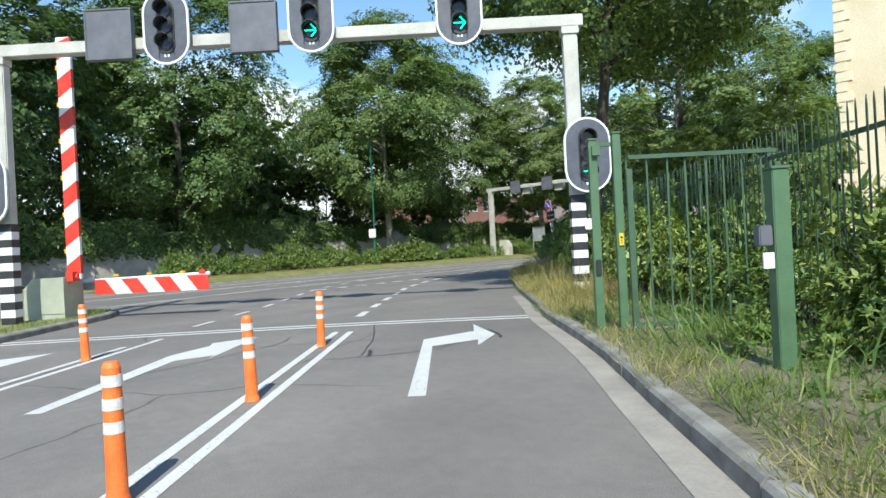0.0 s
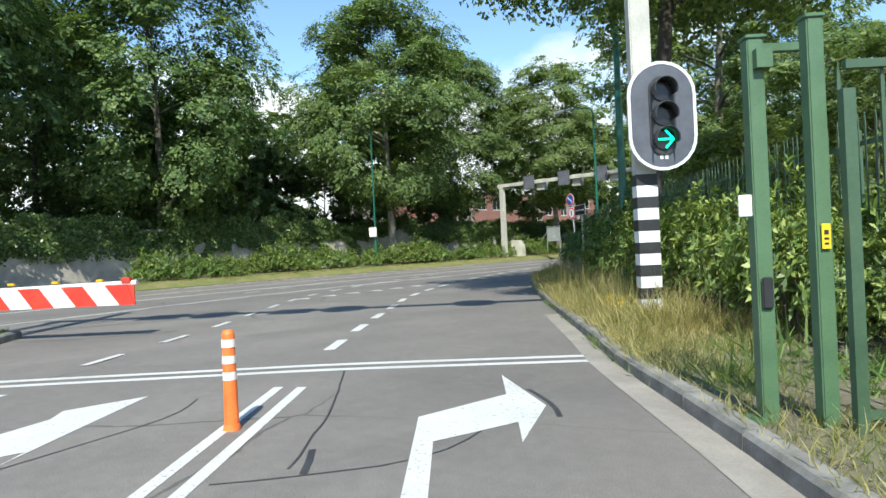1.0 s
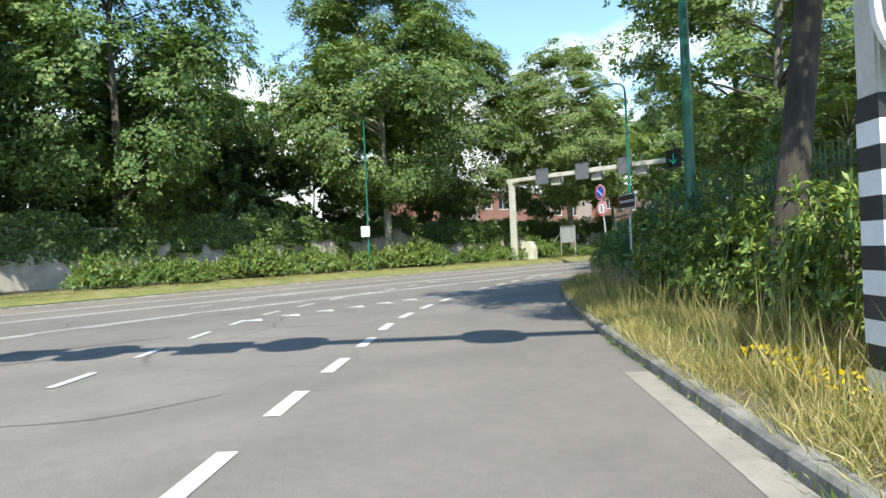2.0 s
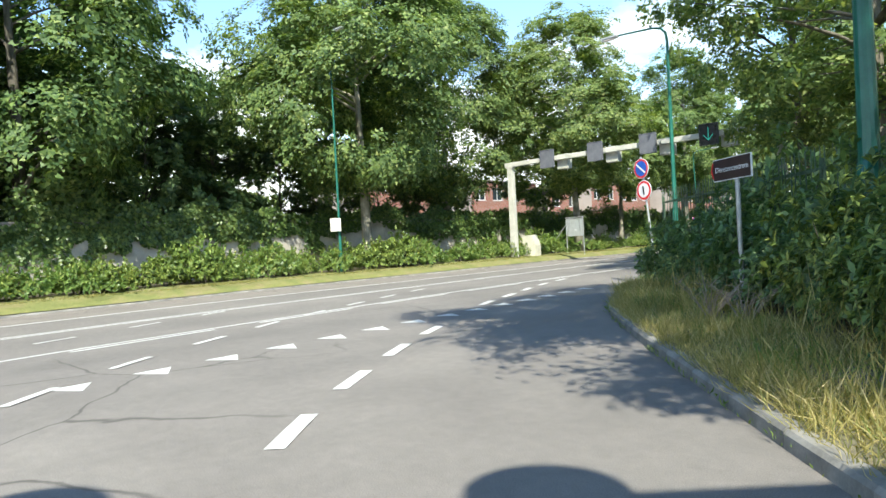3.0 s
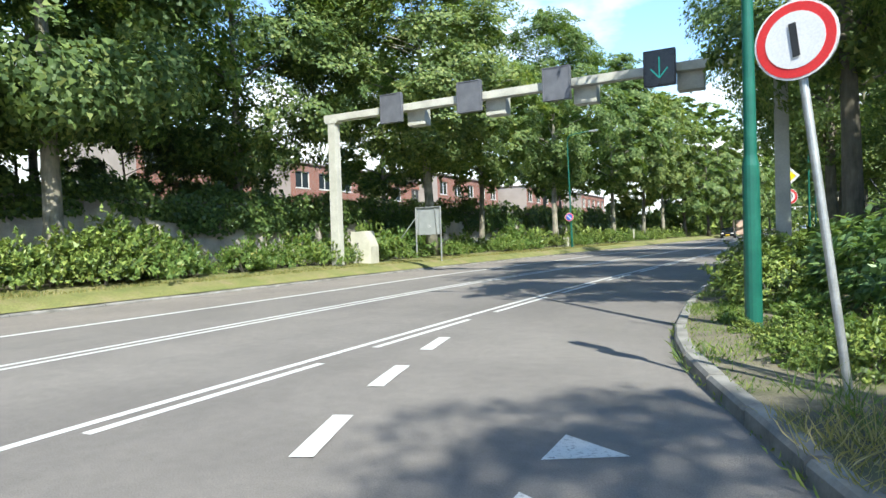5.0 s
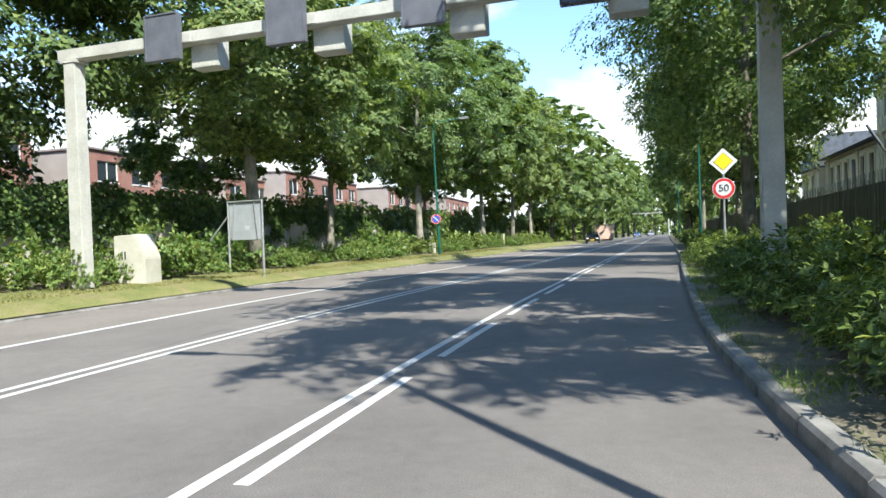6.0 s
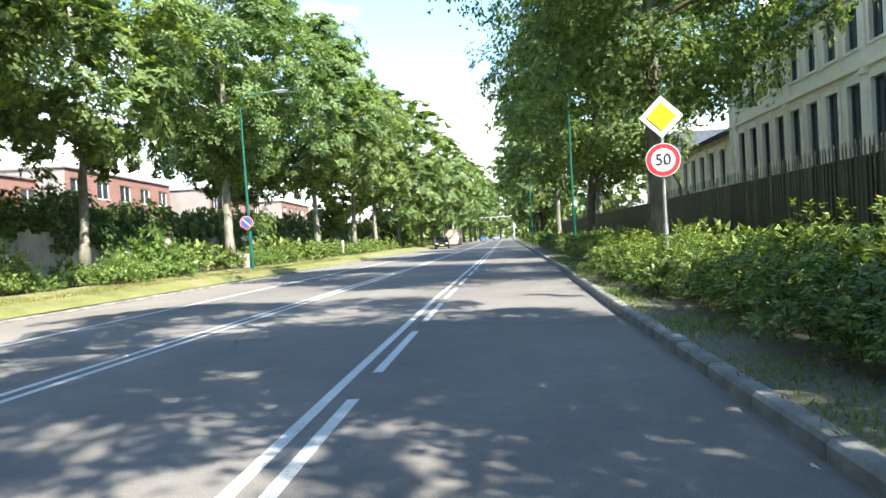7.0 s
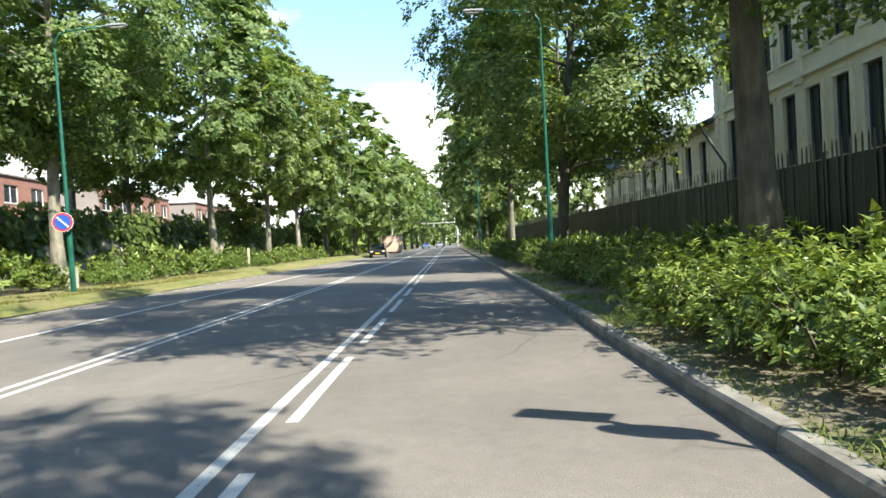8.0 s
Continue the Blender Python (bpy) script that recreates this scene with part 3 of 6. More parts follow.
bm = bmesh.new()
ribbon(bm, CENTRE, -0.18, -0.08)
marking("centre_line", bm, "long solid white line on the asphalt")
dashes(CENTRE, along(CENTRE, 34.08) - 7 * 3.72, along(CENTRE, 180), 2.68, 1.04, 0.05, 0.15, "worn white lane dash beside a solid line", "dashes beside the solid line")
for d in (-0.12, 0.12):
    bm = bmesh.new()
    ribbon(bm, PAIR, d - 0.05, d + 0.05)
    marking("lane_line", bm, "solid white line of a close pair")
bm = bmesh.new()
ribbon(bm, EDGE, -0.08, 0.08)
marking("edge_line", bm, "solid white edge line along the path")
dashes(MERGE, 0.0, along(MERGE, 20.7), 0.97, 0.955, -0.08, 0.08, "short white dash of the turning lane", "dashes of the turning lane", 0.008)
dashes(MERGE, along(MERGE, 23.45), length(MERGE) + 0.2, 0.93, 0.93, -0.08, 0.08, "short white dash of the turning lane", "dashes of the turning lane", 0.008)
dashes(TURN_L, 0.0, length(TURN_L), 0.88, 1.12, -0.06, 0.06, "short thin white dash on the junction", "dashes across the junction", 0.012)
dashes(curve([(-24.66, 15.5), (-25.0, 16.4), (-25.9, 18.6), (-26.8, 20.9)], 0.25), 0.0, 5.6, 0.85, 1.3, -0.05, 0.05, "thin white dash between the lane lines", "dashes between lane lines", 0.008)

# stop line pair and the double lane lines of the exit
STOP = curve([(-6.88, 10.07), (-9.0, 8.27), (-10.02, 7.25), (-11.73, 5.48), (-13.45, 3.5)], 0.3)
for d in (-0.26, 0.06):
    bm = bmesh.new()
    ribbon(bm, STOP, d, d + 0.14)
    marking("stop_line", bm, "thin white stop line across the exit lanes", "stop lines")
for a, b in (((-1.2, -0.9), (-9.12, 7.68)), ((-1.0, -0.78), (-8.92, 7.83)), ((-4.55, -2.1), (-11.2, 5.26)), ((-4.2, -2.05), (-11.05, 5.4))):
    bm = bmesh.new()
    ribbon(bm, curve([a, ((a[0] + b[0]) / 2, (a[1] + b[1]) / 2), b], 1.0), -0.05, 0.05)
    marking("lane_line", bm, "white line of a double line between exit lanes", "double lines of the exit")

# turn arrows: local y along the lane
ARROW_RIGHT = [(-0.08, 0.0), (0.08, 0.0), (0.06, 2.84), (0.68, 3.24), (0.66, 2.74), (0.95, 3.7), (0.68, 5.0), (0.66, 4.15), (-0.08, 3.5)]
ARROW_LEFT = [(-0.08, 0.0), (0.08, 0.0), (0.13, 2.64), (0.54, 2.95), (0.56, 2.64), (0.6, 4.68), (0.05, 4.2), (0.12, 3.9), (-0.13, 3.1)]


def arrow(outline, x, y, turn, label):
    bm = bmesh.new()
    flat(bm, outline)
    ob = marking("turn_arrow", bm, label)
    ob.matrix_world = pose(x, y, 0, 0, 0, turn)


arrow(ARROW_RIGHT, -4.19, 4.69, 43.0, "white right-turn arrow painted on the lane")
arrow(ARROW_LEFT, -6.7, 2.38, 43.0, "white slip arrow painted on the middle lane")
arrow(ARROW_LEFT, -8.3, -0.1, 43.0, "white slip arrow painted on the far lane")

# give-way teeth
def tooth(x, y):
    bm = bmesh.new()
    flat(bm, [(x, y), (x + 0.46, y + 0.27), (x - 0.02, y + 0.52)])
    marking("give_way_tooth", bm, "white triangular give-way tooth on the asphalt", "give-way teeth")


for i in range(14):
    y = 14.33 + 1.01 * i
    tooth(-19.5 - 0.085 * (y - 14.33), y)


# sealed cracks and saw cuts
def seal(pts, w, label):
    bm = bmesh.new()
    line = curve(pts, 0.25)
    wob = np.array([[0.02 * noise.noise((x * 3, y * 3, 5)), 0.02 * noise.noise((x * 3, y * 3, 9))] for x, y in line])
    ribbon(bm, line + wob, -w / 2, w / 2, 0.003)
    tagged(part("crack_seal", bm, SEAL), label, "road repair")


for pts, w in (([(-8.79, 8.1), (-7.4, 6.9), (-6.3, 5.75)], 0.02), ([(-6.65, 6.2), (-6.4, 6.0), (-6.1, 5.75)], 0.05), ([(-6.58, 5.45), (-6.2, 5.95), (-5.9, 6.75), (-6.35, 8.4)], 0.02),
               ([(-6.5, 8.45), (-6.0, 8.1), (-5.6, 7.65)], 0.045), ([(-8.9, 6.45), (-8.4, 5.9), (-7.9, 4.2), (-7.75, 3.2)], 0.02), ([(-13.4, 8.5), (-12.75, 9.4), (-12.7, 10.7)], 0.016),
               ([(-18.5, 6.9), (-17.5, 9.3), (-17.0, 11.5)], 0.05), ([(-19.5, 7.6), (-18.6, 9.6), (-18.2, 12.6)], 0.06), ([(-16.4, 6.6), (-15.5, 7.6), (-14.8, 9.0)], 0.035),
               ([(-21.5, 33.5), (-21.0, 33.2), (-20.7, 32.6)], 0.02)):
    seal(pts, w, "thin dark bitumen-sealed crack in the asphalt")


# ---- trees ----
def limb(bm, pts, radii, seg=9):
    """A bent, tapering limb through pts."""
    rings = []
    for i, (p, r) in enumerate(zip(pts, radii)):
        a = Vector(pts[max(i - 1, 0)])
        b = Vector(pts[min(i + 1, len(pts) - 1)])
        q = (b - a).to_track_quat("Z", "Y")
        rings.append([bm.verts.new(Vector(p) + q @ Vector((r * math.cos(t), r * math.sin(t), 0))) for t in np.linspace(0, 2 * math.pi, seg, endpoint=False)])
    for u, v in zip(rings, rings[1:]):
        for i in range(seg):
            bm.faces.new((u[i], u[(i + 1) % seg], v[(i + 1) % seg], v[i]))
    bm.faces.new(rings[-1])
    bm.faces.new(rings[0][::-1])


def tree(label, height, radius, base, girth, leaf_mat, bark_mat, puffs, leaves, leaf, seed, hang=0.0, pointed=0.75, clump=0.195, lean=None):
    """A tree at the origin: tapered trunk with limbs, and a crown of leaf clumps with gaps."""
    global rng
    rng = np.random.default_rng(seed)
    r = random.Random(seed)
    top = thing("tree", Matrix(), label, "tree", "roadside trees")
    bm = bmesh.new()
    lean = lean or (r.uniform(-0.3, 0.3), r.uniform(-0.3, 0.3))
    trunk_top = base + 0.62 * (height - base)
    pts, rad = [], []
    for k in range(9):
        f = k / 8
        z = f * trunk_top
        flare = 1 + 0.55 * math.exp(-z / 0.35)
        pts.append((lean[0] * f + 0.12 * math.sin(3 * f + seed), lean[1] * f + 0.1 * math.sin(4 * f), z - (0.12 if k == 0 else 0)))
        rad.append(girth * flare * (1 - 0.72 * f))
    limb(bm, pts, rad, 12)
    # clump centres over the crown's hull, some inside
    centres = []
    cz, hz = (base + height) / 2, (height - base) / 2
    while len(centres) < puffs:
        z = r.uniform(-1, 1)
        prof = (1 - abs(z) ** 2.2) ** 0.5 * (1.0 if z < 0 else 1 - (1 - pointed) * z)
        a = r.uniform(0, 2 * math.pi)
        f = r.uniform(0.45, 1.0) ** 0.6
        lump = 0.86 + 0.28 * noise.noise((math.cos(a) * 1.3 + seed, math.sin(a) * 1.3, z * 1.6))
        p = Vector((radius * prof * f * lump * math.cos(a), radius * prof * f * lump * math.sin(a), cz + hz * z - hang * f * f))
        centres.append(p + Vector((lean[0], lean[1], 0)))
    for p in r.sample(centres, min(26, puffs)):
        z0 = max(base * 0.85, min(trunk_top * 0.97, p.z - 0.42 * math.hypot(p.x, p.y)))
        f = z0 / trunk_top
        a = Vector((lean[0] * f + 0.12 * math.sin(3 * f + seed), lean[1] * f + 0.1 * math.sin(4 * f), z0))
        mid = a.lerp(p, 0.5) + Vector((r.uniform(-0.3, 0.3), r.uniform(-0.3, 0.3), r.uniform(0.1, 0.5)))
        g = girth * (1 - 0.72 * f) * 0.5
        limb(bm, [a, a.lerp(mid, 0.5) + Vector((0, 0, 0.1)), mid, p], [g, g * 0.8, g * 0.5, 0.015], 6)
    part("trunk", bm, bark_mat, top, smooth=True)
    c = np.array([tuple(p) for p in centres])
    size = rng.uniform(0.6, 1.5, len(c)) * radius * clump
    # sprays: flat bunches of leaves over each clump
    per = 34
    bunches = leaves // per
    own = rng.integers(0, len(c), bunches)
    d = units(bunches)
    hub = c[own] + d * (size[own] * rng.uniform(0.5, 1.1, bunches) ** 0.5)[:, None] * np.array([1, 1, 0.62])
    out = hub - np.array([lean[0], lean[1], cz - 0.3 * hz])
    out /= np.linalg.norm(out, axis=1)[:, None]
    face = 0.5 * out + 0.65 * d + np.array([0, 0, 0.7]) + 0.2 * units(bunches)
    face /= np.linalg.norm(face, axis=1)[:, None]
    of = np.repeat(np.arange(bunches), per)
    leaves = len(of)
    wide = radius * 0.098 * rng.uniform(0.6, 1.35, bunches)
    flatd = units(leaves)
    flatd -= face[of] * (flatd * face[of]).sum(1)[:, None] * 0.72
    pos = hub[of] + flatd * (wide[of] * rng.uniform(0.1, 1.0, leaves) ** 0.6)[:, None]
    nrm = face[of] + 0.42 * units(leaves)
    nrm /= np.linalg.norm(nrm, axis=1)[:, None]
    al = np.cross(nrm, units(leaves))
    al /= np.linalg.norm(al, axis=1)[:, None]
    sd = np.cross(nrm, al)
    ln = leaf * rng.uniform(0.65, 1.3, leaves)
    shards("crown", pos, al * ln[:, None], sd * (ln * 0.4)[:, None], leaf_mat, top)
    return top


def plant(proto, x, y, z, turn, s=1.0, sz=None):
    return copy_thing(proto, pose(x, y, z, 0, 0, turn) @ Matrix.Diagonal((s, s, sz or s, 1)))


OAK_A = tree("broad green oak with a dense layered crown", 18.6, 6.9, 4.6, 0.3, LEAF_OAK, PALE_BARK, 130, 105000, 0.185, 3, clump=0.225)
OAK_A.matrix_world = pose(-37.86, 34.55, 0.35, 0, 0, 20)
OAK_B = tree("tall green roadside tree with a narrow upright crown", 17.5, 5.4, 5.2, 0.24, LEAF_PLANE, PALE_BARK, 120, 92000, 0.155, 5, clump=0.21)
OAK_B.matrix_world = pose(-35.67, 71.3, 0.35, 0, 0, 70)
OAK_C = tree("tall leafy roadside tree with hanging lower branches", 18.5, 5.6, 3.9, 0.2, LEAF_PLANE, BARK, 120, 84000, 0.15, 8, hang=0.7, clump=0.21, lean=(1.3, -0.3))
OAK_C.matrix_world = pose(-17.3, 74.0, 0.2, 0, 0, 10) @ Matrix.Diagonal((1.24, 1.2, 1.08, 1))
OAK_D = tree("large dark-leaved tree behind the wall", 20.5, 7.2, 3.5, 0.32, LEAF_OAK, BARK, 150, 88000, 0.2, 13, clump=0.22)
OAK_D.matrix_world = pose(-40.4, 19.0, 0.35, 0, 0, 0)
LOW_TREE = tree("dark leafy tree filling the gaps behind the wall", 11.0, 4.6, 1.4, 0.16, LEAF_DARK, BARK, 80, 19000, 0.24, 29, clump=0.24)
LOW_TREE.matrix_world = pose(-44.2, 25.6, 0.35, 0, 0, 35)
OAK_E = tree("tall roadside tree with a high leafy crown", 18.0, 6.9, 5.2, 0.26, LEAF_PLANE, GREY_BARK, 120, 88000, 0.15, 17, hang=0.6, clump=0.21)
OAK_E.matrix_world = pose(-17.95, 56.54, 0.2, 0, 0, 40)
OAK_H = tree("roadside tree with a light open crown", 17.0, 5.0, 5.2, 0.24, LEAF_PLANE, GREY_BARK, 76, 38000, 0.15, 37, hang=0.5, clump=0.2)
OAK_F = tree("wide leaning old tree overhanging the exit lane", 15.8, 6.2, 6.4, 0.2, LEAF_OAK, SHADED_BARK, 120, 92000, 0.125, 19, hang=0.35, pointed=0.9, clump=0.2, lean=(0.95, 1.0))
OAK_F.matrix_world = pose(-9.15, 15.8, 0.2, 0, 0, 0)
OAK_G = tree("small yellow-green leafy tree behind the fence", 9.0, 3.5, 1.6, 0.13, LEAF_PLANE, BARK, 90, 30000, 0.15, 23)
OAK_G.matrix_world = pose(-6.4, 24.0, 0.2, 0, 0, 70) @ Matrix.Diagonal((0.7, 0.7, 0.66, 1))
MID_TREE = tree("leafy roadside tree with a rounded crown", 17.5, 5.4, 5.5, 0.22, LEAF_PLANE, PALE_BARK, 100, 27000, 0.27, 43, clump=0.22)
MID_TREE.matrix_world = pose(-34.93, 85.6, 0.35, 0, 0, 140)
FAR_TREE = tree("distant green roadside tree", 18.0, 5.2, 3.0, 0.2, LEAF_PLANE, BARK, 90, 8600, 0.45, 21, clump=0.23)
FAR_TREE.matrix_world = pose(-32.6, 113.0, 0.35, 0, 0, 40)

# row along the far verge
plant(OAK_B, -35.94, 52.45, 0.35, 200, 1.15, 0.95)
for x, y, turn, s in ((-34.4, 96.0, 260, 1.02), (-34.0, 106.3, 40, 1.0), (-39.5, 79.5, 20, 0.92), (-41.5, 90.0, 70, 0.9)):
    plant(MID_TREE, x, y, 0.35, turn, s)
plant(MID_TREE, -37.6, 62.0, 0.35, 300, 0.92, 0.82)
for x, y, turn, s in ((-30.4, 119.0, 80, 1.0), (-30.0, 131.0, 10, 1.05), (-29.3, 143.0, 220, 1.0), (-28.7, 156.0, 130, 1.05), (-27.9, 169.0, 300, 1.0), (-27.2, 183.0, 50, 1.1),
                      (-26.0, 200.0, 90, 1.15), (-25.0, 220.0, 170, 1.2), (-23.5, 245.0, 10, 1.3), (-37.5, 100.0, 33, 1.0), (-36.5, 122.0, 144, 1.1), (-35.5, 148.0, 250, 1.1)):
    plant(FAR_TREE, x, y, 0.35, turn, s)
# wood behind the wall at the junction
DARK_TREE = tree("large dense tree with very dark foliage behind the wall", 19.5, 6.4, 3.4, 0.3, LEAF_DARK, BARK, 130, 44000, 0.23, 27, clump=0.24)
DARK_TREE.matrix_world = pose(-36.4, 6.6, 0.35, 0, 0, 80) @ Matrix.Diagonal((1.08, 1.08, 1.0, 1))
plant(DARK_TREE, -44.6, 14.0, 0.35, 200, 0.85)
plant(OAK_A, -42.2, 45.4, 0.35, 290, 0.98)
plant(MID_TREE, -43.3, 59.0, 0.35, 220, 0.9, 0.74)
plant(MID_TREE, -47.5, 39.5, 0.35, 120, 1.05)
# row along the near verge
for x, y, turn, s in ((-14.8, 83.0, 60, 0.98), (-16.4, 95.0, 190, 1.02)):
    plant(MID_TREE, x, y, 0.2, turn, s)
OAK_H.matrix_world = pose(-18.25, 41.2, 0.2, 0, 0, 250)
for x, y, turn, s in ((-16.2, 112.0, 20, 1.05), (-15.6, 125.0, 200, 1.05), (-15.0, 138.0, 100, 1.1), (-14.4, 152.0, 280, 1.1), (-13.6, 168.0, 330, 1.15), (-12.8, 186.0, 60, 1.2), (-11.0, 210.0, 150, 1.25), (-17.0, 262.0, 10, 1.5), (-24.0, 275.0, 90, 1.4), (-8.5, 120.0, 75, 0.8), (-3.0, 126.0, 190, 0.85), (-10.5, 106.0, 250, 0.62)):
    plant(FAR_TREE, x, y, 0.2, turn, s)
# big trees behind the green fence
plant(OAK_H, -14.6, 35.0, 0.2, 140, 1.38, 1.0)
for x, y, turn, s in ((-10.6, 26.0, 35, 0.42), (-9.0, 33.0, 250, 0.55)):
    plant(OAK_G, x, y, 0.2, turn, s * 2.2, s * 2.1)
# lower trees just behind the wall
plant(OAK_G, -41.9, 21.6, 0.35, 200, 1.05)
for x, y, turn, s in ((-45.4, 29.6, 80, 0.85), (-44.8, 33.6, 150, 0.8), (-45.6, 37.6, 210, 0.75), (-46.0, 42.5, 300, 0.75), (-44.0, 4.0, 10, 0.9),
                      (-46.5, 49.0, 120, 0.72), (-46.5, 22.0, 200, 1.0), (-52.0, 6.0, 90, 1.5), (-52.0, 18.0, 260, 1.6), (-54.0, 28.0, 160, 1.4)):
    plant(LOW_TREE, x, y, 0.35, turn, s)
for x, y, turn, s in ((-57.0, 33.5, 140, 0.76), (-60.0, 39.0, 30, 0.8)):
    plant(FAR_TREE, x, y, 0.35, turn, s * 1.35, s * 1.05)
# closing the far end
for x, y, turn, s in ((-40.0, 290.0, 0, 1.5), (-31.0, 305.0, 70, 1.5), (-22.0, 320.0, 140, 1.6), (-13.0, 312.0, 200, 1.6), (-4.0, 300.0, 260, 1.5), (6.0, 310.0, 320, 1.5), (-50.0, 280.0, 30, 1.5), (16.0, 300.0, 90, 1.5)):
    plant(FAR_TREE, x, y, -0.05, turn, s)


# ---- shrubs ----
def shrub(name, label, category, group, radius, height, leaf_mat, sprigs, per, leaf, width, seed, spread=0.9, fine=True, whorl=False):
    """A rounded shrub: thin stems and many leaves in small rosettes."""
    global rng
    rng = np.random.default_rng(seed)
    r = random.Random(seed)
    top = thing(name, Matrix(), label, category, group)
    bm = bmesh.new()
    for k in range(5):
        a = r.uniform(0, 6.28)
        e = Vector((0.6 * radius * math.cos(a), 0.6 * radius * math.sin(a), height * r.uniform(0.55, 0.85)))
        limb(bm, [(0.05 * math.cos(a), 0.05 * math.sin(a), -0.05), e * 0.5 + Vector((0, 0, 0.1)), e], [0.018, 0.013, 0.005], 5)
    part("branch_frame", bm, BARK, top)
    d = units(sprigs)
    d[:, 2] = np.abs(d[:, 2]) * 1.1 - 0.25
    d /= np.linalg.norm(d, axis=1)[:, None]
    lump = np.array([0.8 + 0.62 * noise.noise((v[0] * 2.5 + seed, v[1] * 2.5, v[2] * 2.5)) for v in d])
    rr = rng.uniform(0.45, 1.0, sprigs) ** 0.5 * lump
    c = d * rr[:, None] * np.array([radius, radius, height * 0.78]) + np.array([0, 0, height * 0.3])
    c[:, 2] = np.maximum(c[:, 2], 0.04)
    ax = d + np.array([0, 0, 0.8]) + 0.3 * units(sprigs)
    ax /= np.linalg.norm(ax, axis=1)[:, None]
    own = np.repeat(np.arange(sprigs), per)
    n = len(own)
    u = units(n)
    if whorl:
        u -= ax[own] * (u * ax[own]).sum(1)[:, None]
        u /= np.linalg.norm(u, axis=1)[:, None] + 1e-9
        al = rng.uniform(0.15, 0.7, n)[:, None] * ax[own] + u + 0.12 * units(n)
    else:
        al = 0.45 * ax[own] + spread * u
    al /= np.linalg.norm(al, axis=1)[:, None]
    sd = np.cross(al, ax[own] + 0.2 * units(n))
    sd /= np.linalg.norm(sd, axis=1)[:, None] + 1e-9
    ln = leaf * rng.uniform(0.6, 1.25, n)
    base = c[own] + ax[own] * rng.uniform(-0.05, 0.05, n)[:, None]
    (cards if fine else shards)("foliage", base, al * ln[:, None], sd * (ln * width)[:, None], leaf_mat, top)
    return top


def row_of(protos, line, s0, s1, step, d, jitter, z, size, height=None, vary=0.18):
    """Copies of the shrubs along a line, at an offset to its right."""
    s = s0
    moved = offset(line, d)
    while s < s1:
        (x, y), _ = stretch_of(moved, s, s + 0.1, 2)
        k = size * rnd.uniform(1 - vary, 1 + vary)
        plant(rnd.choice(protos), x + rnd.uniform(-jitter, jitter), y + rnd.uniform(-jitter, jitter), z, rnd.uniform(0, 360), k, k * rnd.uniform(0.9, 1.15) * (height or 1.0))
        s += step * rnd.uniform(0.85, 1.15)


LAURELS = []
for k in range(3):
    p = shrub("laurel_shrub", "glossy yellow-green laurel shrub beside the kerb", "shrub", "laurel hedge", 1.0, 1.25, LEAF_LAUREL, 320, 7, 0.112, 0.19, 31 + k, whorl=True)
    LAURELS.append(p)
DARKS = [shrub("rhododendron_shrub", "dense dark green rhododendron shrub", "shrub", "shrubs by the exit", 1.0, 1.5, LEAF_RHODO, 250, 8, 0.155, 0.2, 41 + k, whorl=True) for k in range(2)]
BUSHES = [shrub("low_shrub", "low rough green shrub on the verge", "shrub", "shrubs along the wall", 0.95, 0.95, LEAF_LAUREL if k == 1 else LEAF_BUSH, 350, 7, 0.1, 0.38, 51 + k, fine=False) for k in range(3)]
LITE = [shrub("laurel_shrub", "yellow-green laurel shrub behind the front row", "shrub", "laurel hedge", 1.0, 1.25, LEAF_LAUREL, 200, 6, 0.15, 0.3, 35, fine=False)]
WEEDS = [shrub("weed_clump", "leafy green weeds growing in the long grass", "weed", "weeds by the exit", 0.95, 0.95, LEAF_BUSH, 190, 7, 0.14, 0.3, 65 + k, fine=False) for k in range(2)]
for p, (x, y) in zip(WEEDS, ((-1.5, 7.1), (-2.3, 7.7))):
    p.matrix_world = pose(x, y, 0.1) @ Matrix.Diagonal((0.4, 0.4, 0.45, 1))
FAR_BUSH = shrub("roadside_bush", "distant low green shrub on the verge", "shrub", "distant shrubs", 1.3, 1.1, LEAF_LAUREL, 140, 6, 0.19, 0.36, 61, fine=False)

k_at = lambda y: along(KERB_R, y)
g_at = lambda y: along(GRASS_L, y)
for p, (x, y) in zip(LAURELS, ((-18.4, 44.5), (-18.0, 47.0), (-17.6, 49.5))):
    p.matrix_world = pose(x, y, 0.18)
for p, (x, y) in zip(DARKS, ((-14.2, 22.9), (-15.8, 25.3))):
    p.matrix_world = pose(x, y, 0.18)
for p, (x, y) in zip(BUSHES, ((-34.5, 20.0), (-35.2, 24.0), (-36.0, 28.0))):
    p.matrix_world = pose(x, y, 0.36)
FAR_BUSH.matrix_world = pose(-17.0, 97.0, 0.2)
LITE[0].matrix_world = pose(-16.9, 60.0, 0.2)
